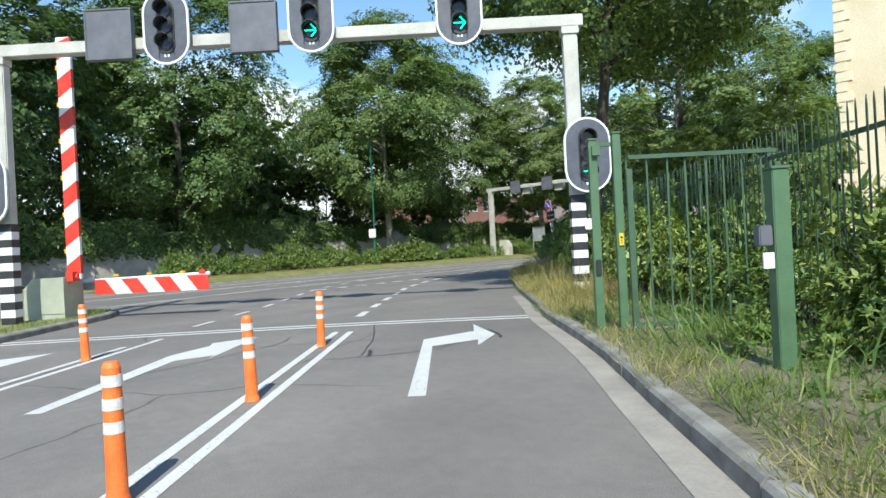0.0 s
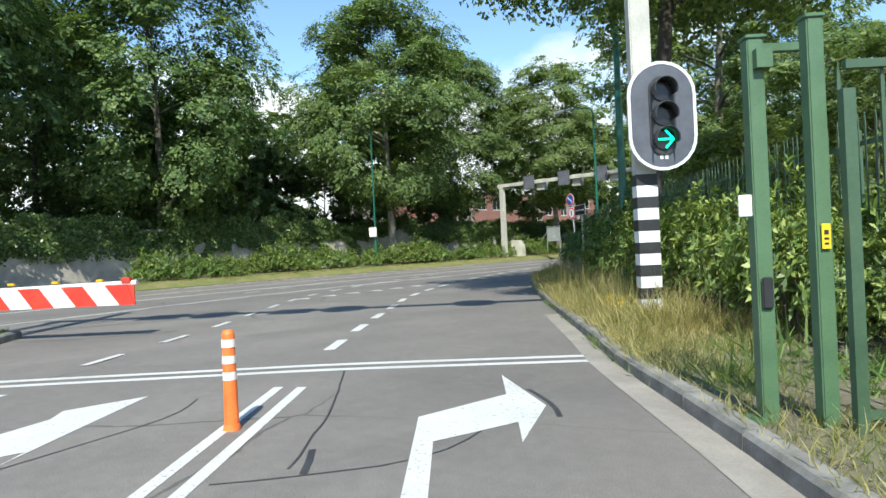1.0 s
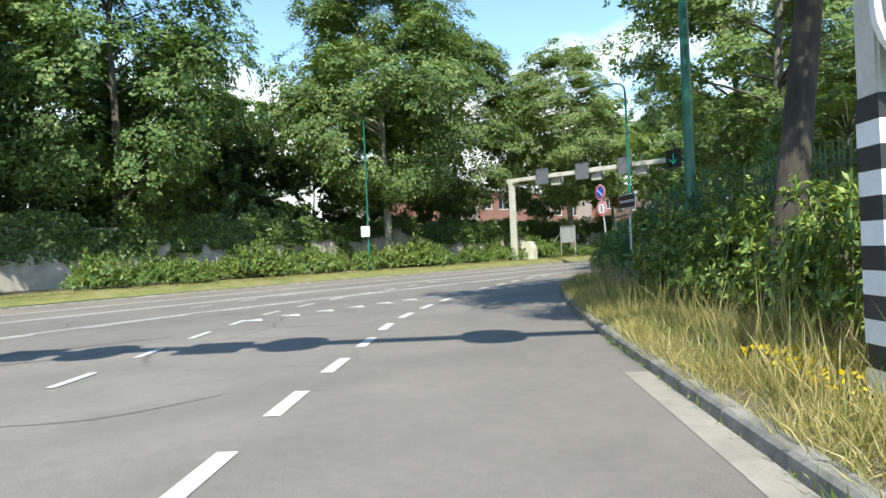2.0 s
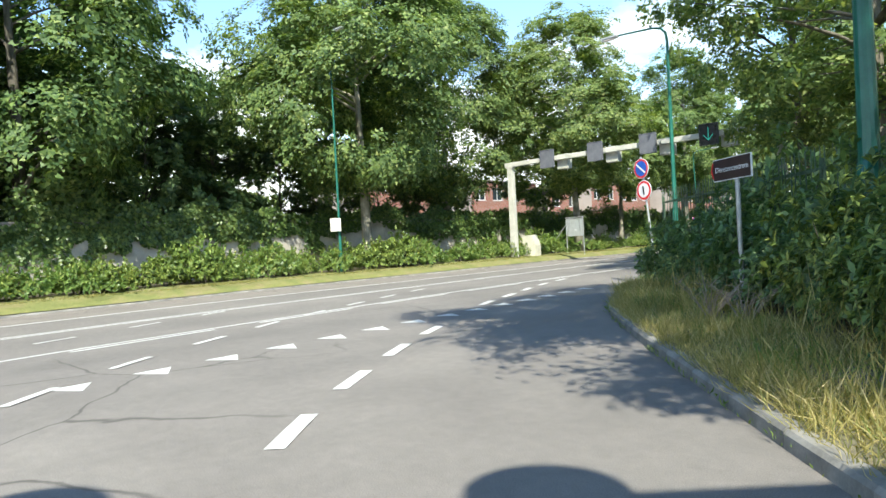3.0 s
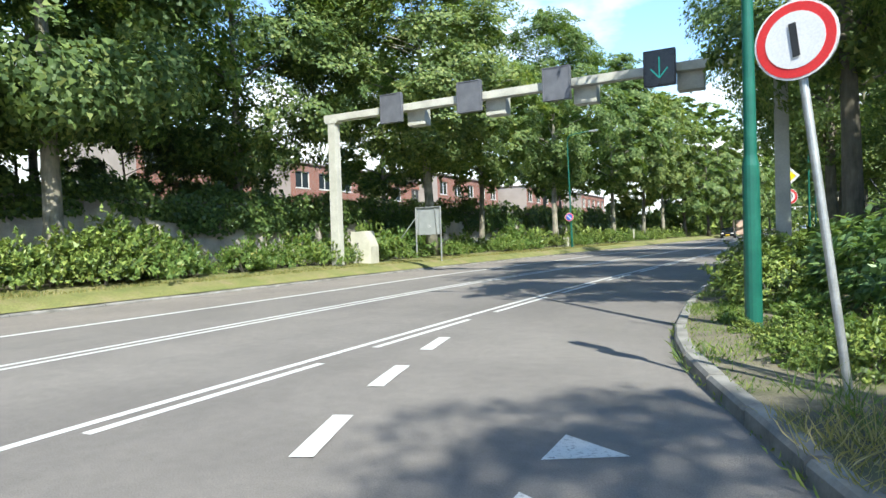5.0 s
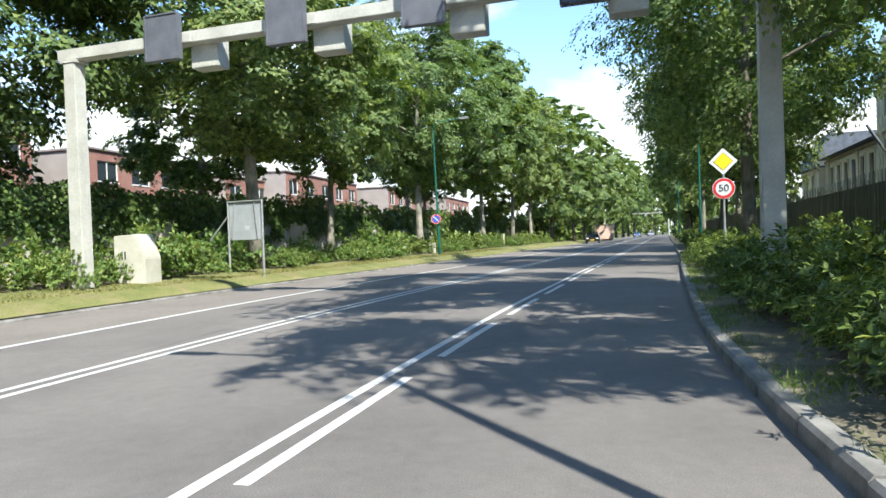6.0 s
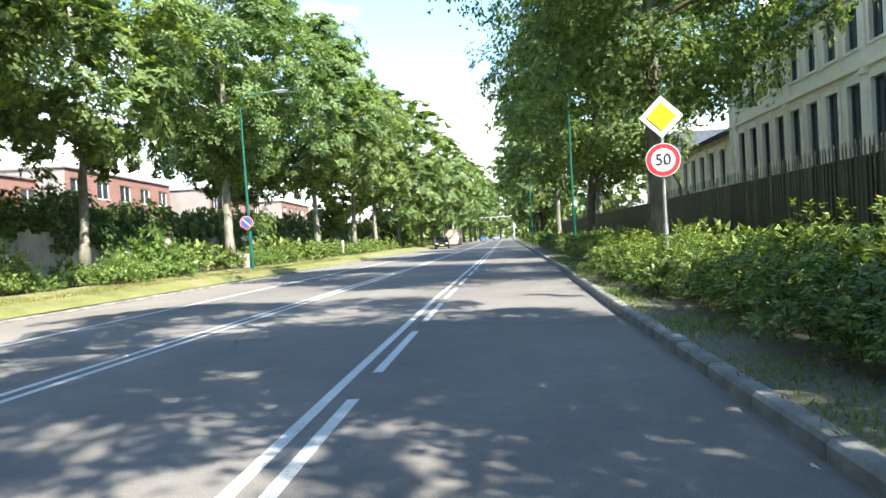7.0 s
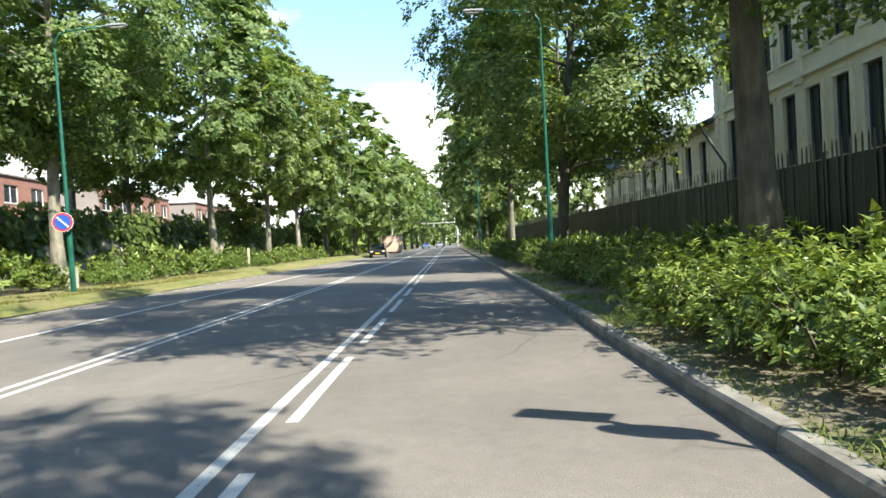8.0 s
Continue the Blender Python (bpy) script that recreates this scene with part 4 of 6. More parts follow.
# main road, near side
row_of(LAURELS, KERB_R, k_at(33.4), k_at(42.5), 0.8, 1.15, 0.14, 0.16, 0.74, 0.92, vary=0.22)
row_of(LAURELS, KERB_R, k_at(42.5), k_at(49.5), 0.8, 1.3, 0.15, 0.16, 0.78, 0.9, vary=0.22)
row_of(LAURELS, KERB_R, k_at(49.5), k_at(57), 0.75, 0.98, 0.12, 0.16, 0.76, 0.88, vary=0.22)
row_of(LAURELS, KERB_R, k_at(57), k_at(63), 0.85, 1.3, 0.2, 0.16, 0.68, 0.95, vary=0.26)
for x, y, s in ((-19.2, 53.3, 0.85), (-19.05, 54.3, 0.88), (-18.95, 55.2, 0.82)):
    plant(LAURELS[1], x, y, 0.16, 70 * y, s, s * 0.9)
row_of(LITE, KERB_R, k_at(62), k_at(90), 0.95, 1.3, 0.12, 0.16, 0.8, 0.95)
row_of(LITE, KERB_R, k_at(34.0), k_at(80), 1.25, 2.6, 0.25, 0.18, 0.95, 0.85)
for x, y, s in ((-19.9, 49.75, 0.42), (-19.75, 50.05, 0.4), (-19.6, 49.2, 0.5), (-19.75, 48.6, 0.45)):
    plant(LAURELS[2], x, y, 0.14, 55 * y, s, s * 1.6)
# tiny shrubs added to darken soil that lies in the hedge's shade
row_of(BUSHES, KERB_R, k_at(29.3), k_at(34.5), 0.45, 0.8, 0.2, 0.1, 0.26, 0.9, vary=0.35)
row_of(BUSHES, KERB_R, k_at(29.0), k_at(33.6), 0.5, 1.4, 0.25, 0.12, 0.36, 0.95, vary=0.35)
for x, y in ((-19.55, 50.25), (-19.4, 51.1)):
    plant(LAURELS[0], x, y, 0.14, 40 * y, 0.5, 0.88)
row_of([FAR_BUSH], KERB_R, k_at(90), k_at(170), 2.0, 2.0, 0.3, 0.18, 0.95)
# beside the exit lane, below the fence
FE = np.array(FENCE_EXIT[0]) + (np.array(FENCE_EXIT[1]) - np.array(FENCE_EXIT[0])) * np.linspace(0, 1, 60)[:, None]
f_at = lambda y: along(FE, y)
row_of(DARKS, FE, f_at(18.5), f_at(27.4), 0.72, -0.48, 0.13, 0.16, 0.74, 1.38)
row_of(DARKS, FE, f_at(18.0), f_at(26.9), 1.0, 0.5, 0.2, 0.18, 1.05, 1.36)
row_of(LAURELS, FE, f_at(1.6), f_at(5.6), 0.75, -0.65, 0.15, 0.17, 0.85, 1.4)
row_of(DARKS, KERB_R, k_at(28.5), k_at(33.0), 1.1, 2.6, 0.3, 0.18, 1.0, 0.85)
row_of(LAURELS, KERB_R, k_at(9.6), k_at(16.5), 0.85, 2.2, 0.2, 0.17, 0.88, 1.5)
row_of(LAURELS, KERB_R, k_at(16.5), k_at(20), 0.9, 2.2, 0.2, 0.17, 0.85, 1.4)
row_of(LAURELS, KERB_R, k_at(-1.5), k_at(6.5), 0.75, 2.6, 0.2, 0.17, 0.85, 1.12)
row_of(LAURELS, KERB_R, k_at(4.5), k_at(10.0), 0.8, 2.6, 0.25, 0.17, 0.75, 1.0)
row_of(LITE, KERB_R, k_at(9.5), k_at(20), 1.05, 3.3, 0.3, 0.18, 1.0, 1.1)
row_of(LITE, KERB_R, k_at(1.0), k_at(12), 1.3, 4.6, 0.3, 0.2, 1.1, 1.1)
# far verge
row_of(BUSHES, GRASS_L, g_at(16.0), g_at(38), 0.85, -2.3, 0.5, 0.36, 1.0, 1.15, vary=0.45)
row_of(BUSHES, GRASS_L, g_at(38), g_at(64), 1.5, -2.4, 0.5, 0.36, 0.7, vary=0.5)
row_of(BUSHES, GRASS_L, g_at(17.5), g_at(66), 2.1, -3.4, 0.7, 0.36, 1.15, vary=0.5)
row_of(BUSHES, GRASS_L, g_at(69.5), g_at(92), 2.0, -2.6, 0.6, 0.36, 0.75, vary=0.5)
row_of([FAR_BUSH], GRASS_L, g_at(92), g_at(150), 2.8, -2.8, 0.6, 0.36, 0.62, vary=0.45)
row_of([FAR_BUSH], GRASS_L, g_at(64), g_at(120), 2.4, -4.2, 0.5, 0.36, 1.1)
row_of([FAR_BUSH], GRASS_L, g_at(125), g_at(280), 6.0, -6.0, 0.8, 0.3, 2.6, 1.5)
row_of([FAR_BUSH], KERB_R, k_at(115), k_at(290), 6.0, 6.0, 0.8, 0.2, 2.6, 1.5)
for x in range(-40, 14, 5):
    plant(FAR_BUSH, x, 303 + rnd.uniform(-3, 3), -0.05, rnd.uniform(0, 360), 4.5, 6.0)
# broad-leaved weeds in the long grass
row_of(WEEDS, KERB_R, k_at(0.0), k_at(9.5), 0.28, 1.75, 0.4, 0.1, 0.38, 1.1, vary=0.35)
row_of(WEEDS, KERB_R, k_at(2.0), k_at(11.0), 0.4, 1.35, 0.3, 0.1, 0.22, 0.9, vary=0.35)
row_of(WEEDS, KERB_R, k_at(0.0), k_at(8.0), 0.5, 2.2, 0.3, 0.1, 0.42, 1.0, vary=0.3)
row_of(WEEDS, KERB_R, k_at(-0.5), k_at(8.5), 0.4, 1.2, 0.3, 0.1, 0.3, 1.0, vary=0.35)
row_of(WEEDS, KERB_R, k_at(12), k_at(27.0), 0.9, 1.6, 0.4, 0.1, 0.24, 0.9, vary=0.4)


# ---- grass ----
def tuft_field(name, label, line, s0, s1, d0, d1, count, height, mat, z, seed, category="grass", lean=0.45, width=0.006, keep=None):
    """Blades over a strip beside a line, thicker in some places."""
    global rng
    rng = np.random.default_rng(seed)
    s = rng.uniform(s0, s1, count)
    d = rng.uniform(d0, d1, count)
    cum = np.concatenate([[0], np.cumsum(np.linalg.norm(np.diff(line, axis=0), axis=1))])
    t = np.gradient(line, axis=0)
    t /= np.linalg.norm(t, axis=1)[:, None]
    px = np.interp(s, cum, line[:, 0]) + d * np.interp(s, cum, t[:, 1])
    py = np.interp(s, cum, line[:, 1]) - d * np.interp(s, cum, t[:, 0])
    thick = np.array([noise.noise((a * 0.9, b * 0.9, seed)) for a, b in zip(px, py)])
    ok = thick + rng.uniform(-0.6, 0.6, count) > -0.15
    if keep is not None:
        ok &= keep(px, py)
    px, py, thick = px[ok], py[ok], thick[ok]
    n = len(px)
    up = np.stack([rng.normal(0, lean, n), rng.normal(0, lean, n), np.ones(n)], 1)
    up /= np.linalg.norm(up, axis=1)[:, None]
    ln = height * rng.uniform(0.4, 1.3, n) * np.clip(1 + 1.1 * thick, 0.35, 2.0)
    sd = np.cross(up, units(n))
    sd /= np.linalg.norm(sd, axis=1)[:, None] + 1e-9
    ob = cards(name, np.stack([px, py, np.full(n, z)], 1), up * ln[:, None], sd * (width * rng.uniform(0.7, 1.5, n))[:, None], mat, None, 0.16)
    return tagged(ob, label, category, kind="stuff")


tuft_field("tall_grass", "tall dry yellow grass behind the kerb", KERB_R, k_at(9.5), k_at(28.5), 0.06, 1.9, 52000, 0.24, DRY_BLADE, 0.1, 71, lean=0.75, width=0.0038)
tuft_field("tall_grass", "rough green grass and weeds below the fence", KERB_R, k_at(-1), k_at(11), 0.3, 3.0, 30000, 0.2, BLADE, 0.1, 72, lean=0.85, width=0.0042)
tuft_field("tall_grass", "dry grass and straw along the kerb", KERB_R, k_at(1), k_at(11), 0.05, 0.8, 7000, 0.16, DRY_BLADE, 0.1, 73, lean=0.8, width=0.0036)
tuft_field("tall_grass", "green grass among the dry stems", KERB_R, k_at(11), k_at(29), 0.4, 2.2, 9000, 0.26, BLADE, 0.12, 74, lean=0.75, width=0.0042)
tuft_field("grass_edge", "sparse short grass between kerb and shrubs", KERB_R, k_at(29), k_at(70), 0.1, 1.2, 30000, 0.085, BLADE, 0.11, 75, lean=0.8, width=0.005)
tuft_field("reed_grass", "lush broad-bladed green grass below the fence", KERB_R, k_at(-1), k_at(9.5), 0.7, 2.4, 1300, 0.46, REED, 0.1, 80, lean=0.75, width=0.009)
tuft_field("seed_stems", "tall thin straw stems with seed heads", KERB_R, k_at(11), k_at(25), 0.5, 1.9, 3600, 0.66, DRY_BLADE, 0.12, 76, lean=0.35, width=0.0035)
tuft_field("tall_grass", "tall bleached grass round the foot of the gantry post", KERB_R, k_at(10.6), k_at(14.5), 0.35, 1.7, 6500, 0.46, DRY_BLADE, 0.1, 86, lean=0.5, width=0.004)
tuft_field("kerb_weeds", "sparse weeds growing in the kerb joint", KERB_R, k_at(9), k_at(34), -0.05, 0.24, 3600, 0.09, BLADE, 0.02, 85, lean=0.8)
tuft_field("short_grass", "short green grass on the far verge", GRASS_L, g_at(2), g_at(80), -2.3, -0.25, 46000, 0.07, LAWN_BLADE, 0.33, 77, width=0.01)
tuft_field("short_grass", "grass on the traffic island", ISLAND, 6, 26, -0.9, -0.16, 5000, 0.1, BLADE, 0.11, 78)
tuft_field("flower_patch", "yellow flowering weeds in the dry grass", KERB_R, k_at(11.7), k_at(13.1), 0.5, 1.2, 260, 0.05, FLOWER, 0.36, 79, lean=1.2, width=0.016)


# ---- exit gantry with its signals ----
G1 = pose(-7.39, 12.67, 0.1, 0, 0, 42.9)


def striped_post(parent, x, base, bands, w, d, z0, z1):
    """Square post, black and white bands below, white above."""
    h = (z1 - z0) / bands
    for i in range(bands):
        bm = bmesh.new()
        box(bm, w + 0.006, d + 0.006, h, x, 0, z0 + i * h)
        part("white_band" if i % 2 else "black_band", bm, SIGN_WHITE if i % 2 else BLACK, parent)


def exit_gantry():
    g = thing("signal_gantry", G1, "white steel gantry with black and white banded posts", "gantry")
    for x in (0.0, -12.17):
        bm = bmesh.new()
        box(bm, 0.3, 0.24, 5.74, x, 0, -0.1, bevel=0.02)
        part("post", bm, WHITE, g)
        striped_post(g, x, 0, 13, 0.3, 0.24, 0.0, 2.16)
        bm = bmesh.new()
        box(bm, 0.36, 0.3, 0.16, x, 0, 5.54, bevel=0.01)
        part("cap", bm, WHITE, g)
    bm = bmesh.new()
    box(bm, 12.74, 0.26, 0.25, -6.09, 0, 5.7, bevel=0.015)
    part("beam", bm, WHITE, g)
    bm = bmesh.new()
    for x in (-2.31, -5.39, -8.42):
        box(bm, 0.5, 0.1, 0.12, x, -0.16, 5.76)
    part("bracket", bm, WHITE, g)
    return g


exit_gantry()


def lit_arrow(bm, cx, cz, s, turn=0.0):
    """A chevron arrow of thin bars, pointing right before the turn."""
    c, sn = math.cos(radians(turn)), math.sin(radians(turn))
    for a, b in (((-0.1, 0), (0.1, 0)), ((0.1, 0), (0.01, 0.1)), ((0.1, 0), (0.01, -0.1))):
        (ax, az), (bx, bz) = [(cx + s * (c * u - sn * v), cz + s * (sn * u + c * v)) for u, v in (a, b)]
        tube(bm, (ax, -0.09, az), (bx, -0.09, bz), 0.0125 * s, seg=6)


def signal(m, lit, label, big=True):
    """A three-lens traffic signal on a rounded shield with a white border. Front towards -y."""
    s = thing("traffic_signal", m, label, "traffic light", "signals of the exit gantry")
    w, h = 0.97, 1.56
    bm = bmesh.new()
    prism(bm, stadium(w - 0.07, h - 0.07), -0.02, 0.02)
    part("shield", bm, SHIELD, s)
    bm = bmesh.new()
    ring_plate(bm, stadium(w, h), stadium(w - 0.085, h - 0.085), -0.028, 0.024)
    part("border", bm, SIGN_WHITE, s, "white reflective border")
    bm = bmesh.new()
    box(bm, 0.36, 0.2, 1.08, 0, 0.11, -0.54, bevel=0.03)
    part("housing", bm, BLACK, s)
    bm = bmesh.new()
    prism(bm, stadium(0.37, 1.12), -0.048, -0.021)
    part("front_box", bm, BLACK, s)
    for k, z in enumerate((0.345, 0.0, -0.345)):
        bm = bmesh.new()
        prism(bm, disc(0.14, 0, z, 24), -0.07, -0.049)
        lens = part("lens", bm, LENS, s)
        bm = bmesh.new()
        n = 15
        for a in (np.linspace(radians(-20), radians(200), n),):
            o = [(0.165 * math.cos(t), z + 0.165 * math.sin(t)) for t in a]
            i = [(0.152 * math.cos(t), z + 0.152 * math.sin(t)) for t in a]
            front, back = -0.27, -0.02
            grid = [[bm.verts.new((x, front if k2 else back, zz)) for x, zz in ring] for ring in (o, i) for k2 in (0, 1)]
            for p, q in ((0, 1), (2, 3), (1, 3)):
                for j in range(n - 1):
                    bm.faces.new((grid[p][j], grid[p][j + 1], grid[q][j + 1], grid[q][j]))
        part("visor", bm, BLACK, s, smooth=True)
    if lit:
        bm = bmesh.new()
        lit_arrow(bm, 0, -0.345, 1.25)
        part("lit_arrow", bm, ARROW_GREEN, s, "lit green turn arrow")
    bm = bmesh.new()
    for x in (-0.035, 0.035):
        box(bm, 0.045, 0.006, 0.06, x, -0.026, -0.62)
    part("number_bars", bm, SIGN_WHITE, s, "small white unreadable marking")
    return s


for x, z, lit, lab in ((-2.31, 6.15, True, "dark rounded traffic signal with a lit green turn arrow"), (-5.39, 6.16, True, "dark rounded traffic signal with a lit green turn arrow"),
                       (-8.42, 6.07, False, "unlit dark rounded traffic signal on the beam"), (0.2, 2.96, True, "dark rounded traffic signal on the post, green arrow lit"),
                       (-12.41, 2.9, False, "unlit dark rounded traffic signal on the post")):
    signal(G1 @ pose(x, -0.3, z), lit, lab)


def matrix_panel(m, w, h, label, arrow_mat=None, back=False, group=""):
    """A flat lane-signal box hung on a beam. Front towards -y."""
    p = thing("lane_signal_panel", m, label, "lane signal", group)
    bm = bmesh.new()
    box(bm, w, 0.16, h, 0, 0, -h / 2, bevel=0.012)
    part("panel", bm, PANEL, p)
    bm = bmesh.new()
    ring_plate(bm, [(-w / 2, -h / 2), (w / 2, -h / 2), (w / 2, h / 2), (-w / 2, h / 2)], [(-w / 2 + 0.03, -h / 2 + 0.03), (w / 2 - 0.03, -h / 2 + 0.03), (w / 2 - 0.03, h / 2 - 0.03), (-w / 2 + 0.03, h / 2 - 0.03)], -0.1, -0.075)
    part("rim", bm, BLACK if arrow_mat else PANEL, p)
    if arrow_mat:
        bm = bmesh.new()
        box(bm, w - 0.08, 0.01, h - 0.08, 0, -0.082, -(h - 0.08) / 2)
        part("display", bm, LENS, p)
        bm = bmesh.new()
        for a, b in (((0, 0.3), (0, -0.26)), ((0, -0.28), (-0.26, -0.02)), ((0, -0.28), (0.26, -0.02))):
            tube(bm, (a[0] * w, -0.095, a[1] * h), (b[0] * w, -0.095, b[1] * h), 0.018, seg=6)
        part("lit_arrow", bm, arrow_mat, p, "green downward arrow")
    if back:
        bm = bmesh.new()
        box(bm, 0.72, 0.42, 0.82, 0.75, 0.62, -0.62, bevel=0.015)
        box(bm, 0.3, 0.3, 0.2, 0.45, 0.28, -0.1)
        part("rear_box", bm, WORN_WHITE, p, "white box facing the other way")
    return p


for x in (-6.6, -9.64):
    matrix_panel(G1 @ pose(x, -0.22, 6.0), 0.98, 1.06, "blank dark grey square panel on the beam", group="blank panels")


# ---- barrier cabinet with raised boom and lowered boom ----
def barrier():
    b = thing("barrier_cabinet", pose(-16.95, 5.43, 0.12, 0, 0, 42.9), "grey-green barrier cabinet with sloping top corner", "barrier")
    bm = bmesh.new()
    prism(bm, [(-0.5, 0), (0.42, 0), (0.42, 0.93), (-0.3, 0.93), (-0.5, 0.7)], -0.42, 0.35)
    part("body", bm, CAB_GREEN, b)
    bm = bmesh.new()
    box(bm, 0.9, 0.02, 0.6, -0.02, -0.43, 0.12)
    part("door", bm, CAB_GREEN, b)
    boom = thing("raised_boom", pose(-16.58, 5.73, 1.0, 0, 0, 42.9), "raised red and white striped barrier boom", "barrier boom")
    stripes(boom, 5.6, 0.32, 0.09, 13, True)
    arm = thing("lowered_boom", pose(-16.84, 6.22, 0.58, 0, 0, 42.9), "lowered red and white striped barrier board with lamps", "barrier boom")
    low_board(arm)
    bm = bmesh.new()
    box(bm, 0.16, 0.3, 0.22, 0.0, -0.1, -0.05)
    tube(bm, (-0.1, -0.05, 0.05), (0.12, -0.05, 0.05), 0.09, seg=14)
    part("hinge", bm, RED, boom)


def stripes(parent, ln, w, d, n, upright):
    """Slanted red and white bands along an upright board."""
    h = ln / n
    for k, mat, nm in ((0, RED, "red_band"), (1, SIGN_WHITE, "white_band")):
        for i in range(-1, n + 1):
            if (i % 2) != k:
                continue
            z0 = i * h
            pts = [(-w / 2, z0 - 0.12), (w / 2, z0 + 0.12), (w / 2, z0 + h + 0.12), (-w / 2, z0 + h - 0.12)]
            pts = [(x, min(max(z, 0.0), ln)) for x, z in pts]
            if max(z for _, z in pts) - min(z for _, z in pts) > 0.02:
                if abs(pts[0][1] - pts[3][1]) < 1e-6:
                    pts = pts[:3]
                elif abs(pts[1][1] - pts[2][1]) < 1e-6:
                    pts = [pts[0], pts[1], pts[3]]
                bm = bmesh.new()
                prism(bm, pts, -d / 2, d / 2)
                part(nm, bm, mat, parent)
    for i in range(6):
        bm = bmesh.new()
        box(bm, 0.06, 0.06, 0.1, -w / 2 - 0.02, 0, 0.6 + i * 0.85)
        part("lamp", bm, AMBER, parent, "small amber lamp")


def low_board(parent):
    ln, h, n = 2.75, 0.36, 7
    w = ln / n
    for k, mat, nm in ((0, RED, "red_band"), (1, SIGN_WHITE, "white_band")):
        for i in range(n):
            if i % 2 == k:
                bm = bmesh.new()
                x = i * w
                sl = 0.26
                a = [(max(0, x - sl * 0.5 + sl), 0), (min(ln, x + w + sl * 0.5), 0), (min(ln, x + w - sl * 0.5), h), (max(0, x - sl * 0.5), h)]
                prism(bm, a, -0.03, 0.03)
                part(nm, bm, mat, parent)
    bm = bmesh.new()
    box(bm, ln, 0.025, h - 0.01, ln / 2, 0.0, 0.005)
    part("board", bm, RED, parent)
    bm = bmesh.new()
    tube(bm, (-0.3, 0.06, h - 0.03), (ln + 0.02, 0.06, h + 0.02), 0.05, seg=12)
    part("tube", bm, SIGN_WHITE, parent, "white boom tube along the top")
    for x in (0.5, 1.3, 2.1):
        bm = bmesh.new()
        box(bm, 0.12, 0.08, 0.05, x, 0.06, h + 0.06, bevel=0.01)
        part("lamp", bm, AMBER, parent, "small amber lamp")
    bm = bmesh.new()
    box(bm, 0.16, 0.12, 0.09, ln - 0.15, 0.04, h + 0.03, bevel=0.01)
    part("end_lamp", bm, RED, parent, "red end lamp")
    bm = bmesh.new()
    box(bm, 0.5, 0.1, 0.16, -0.22, 0.05, 0.12, bevel=0.015)
    part("arm_clamp", bm, STEEL, parent)


barrier()


# ---- flexible posts between the exit lanes ----
def bollard():
    b = thing("flexible_post", Matrix(), "orange plastic lane post with white reflective bands", "bollard", "lane posts")
    bm = bmesh.new()
    bmesh.ops.create_cone(bm, cap_ends=True, segments=20, radius1=0.056, radius2=0.048, depth=0.7, matrix=pose(0, 0, 0.39))
    bmesh.ops.create_cone(bm, cap_ends=True, segments=20, radius1=0.048, radius2=0.036, depth=0.03, matrix=pose(0, 0, 0.755))
    part("post", bm, ORANGE, b, smooth=False)
    bm = bmesh.new()
    bmesh.ops.create_cone(bm, cap_ends=True, segments=20, radius1=0.068, radius2=0.06, depth=0.045, matrix=pose(0, 0, 0.024))
    part("foot", bm, ORANGE, b)
    for z in (0.42, 0.545, 0.67):
        bm = bmesh.new()
        bmesh.ops.create_cone(bm, cap_ends=True, segments=20, radius1=0.0545, radius2=0.0525, depth=0.062, matrix=pose(0, 0, z))
        part("band", bm, BAND, b)
    return b


BOLL = bollard()
BOLL.matrix_world = pose(-7.59, 6.12, 0.0, 0, 0.6, 0)
for x, y, lean in ((-5.38, 3.78, -1.0), (-9.72, 3.76, -1.5), (-3.8, 2.07, 0.5)):
    copy_thing(BOLL, pose(x, y, 0, lean, lean, rnd.uniform(0, 90)))


# ---- gate posts and the green palisade fence ----
def square_post(name, x, y, z, w, h, label, extra=None, mat=GREEN):
    p = thing(name, pose(x, y, z, 0, 0, 42.9), label, "gate post")
    bm = bmesh.new()
    box(bm, w, w, h, 0, 0, -0.05, bevel=0.008)
    part("post", bm, mat, p)
    bm = bmesh.new()
    box(bm, w + 0.02, w + 0.02, 0.025, 0, 0, h - 0.05, bevel=0.005)
    part("cap", bm, mat, p)
    if extra:
        extra(p)
    return p


def latch_post(p):
    bm = bmesh.new()
    box(bm, 0.3, 0.26, 0.05, 0.0, 0, 0.02, bevel=0.01)
    part("foot_plate", bm, GREEN, p)
    bm = bmesh.new()
    box(bm, 0.07, 0.02, 0.2, 0.0, -0.07, 0.78, bevel=0.008)
    part("lock_box", bm, BLACK, p, "black lock opening")
    bm = bmesh.new()
    box(bm, 0.3, 0.06, 0.05, 0.2, 0, 2.42)
    box(bm, 0.1, 0.1, 0.12, 0.03, -0.06, 2.3)
    part("top_guide", bm, GREEN, p)
    bm = bmesh.new()
    box(bm, 0.085, 0.015, 0.14, -0.094, -0.02, 1.37, bevel=0.004)
    part("side_plate", bm, SIGN_WHITE, p, "small white plate on the side")


def sticker_post(p):
    bm = bmesh.new()
    box(bm, 0.052, 0.006, 0.15, 0, -0.066, 1.11)
    part("sticker", bm, YELLOW, p, "yellow warning sticker with dark marks")
    bm = bmesh.new()
    for k in range(3):
        box(bm, 0.026, 0.004, (0.012, 0.012, 0.026)[k], 0, -0.07, 1.135 + 0.03 * k)
    part("sticker_marks", bm, BLACK, p)


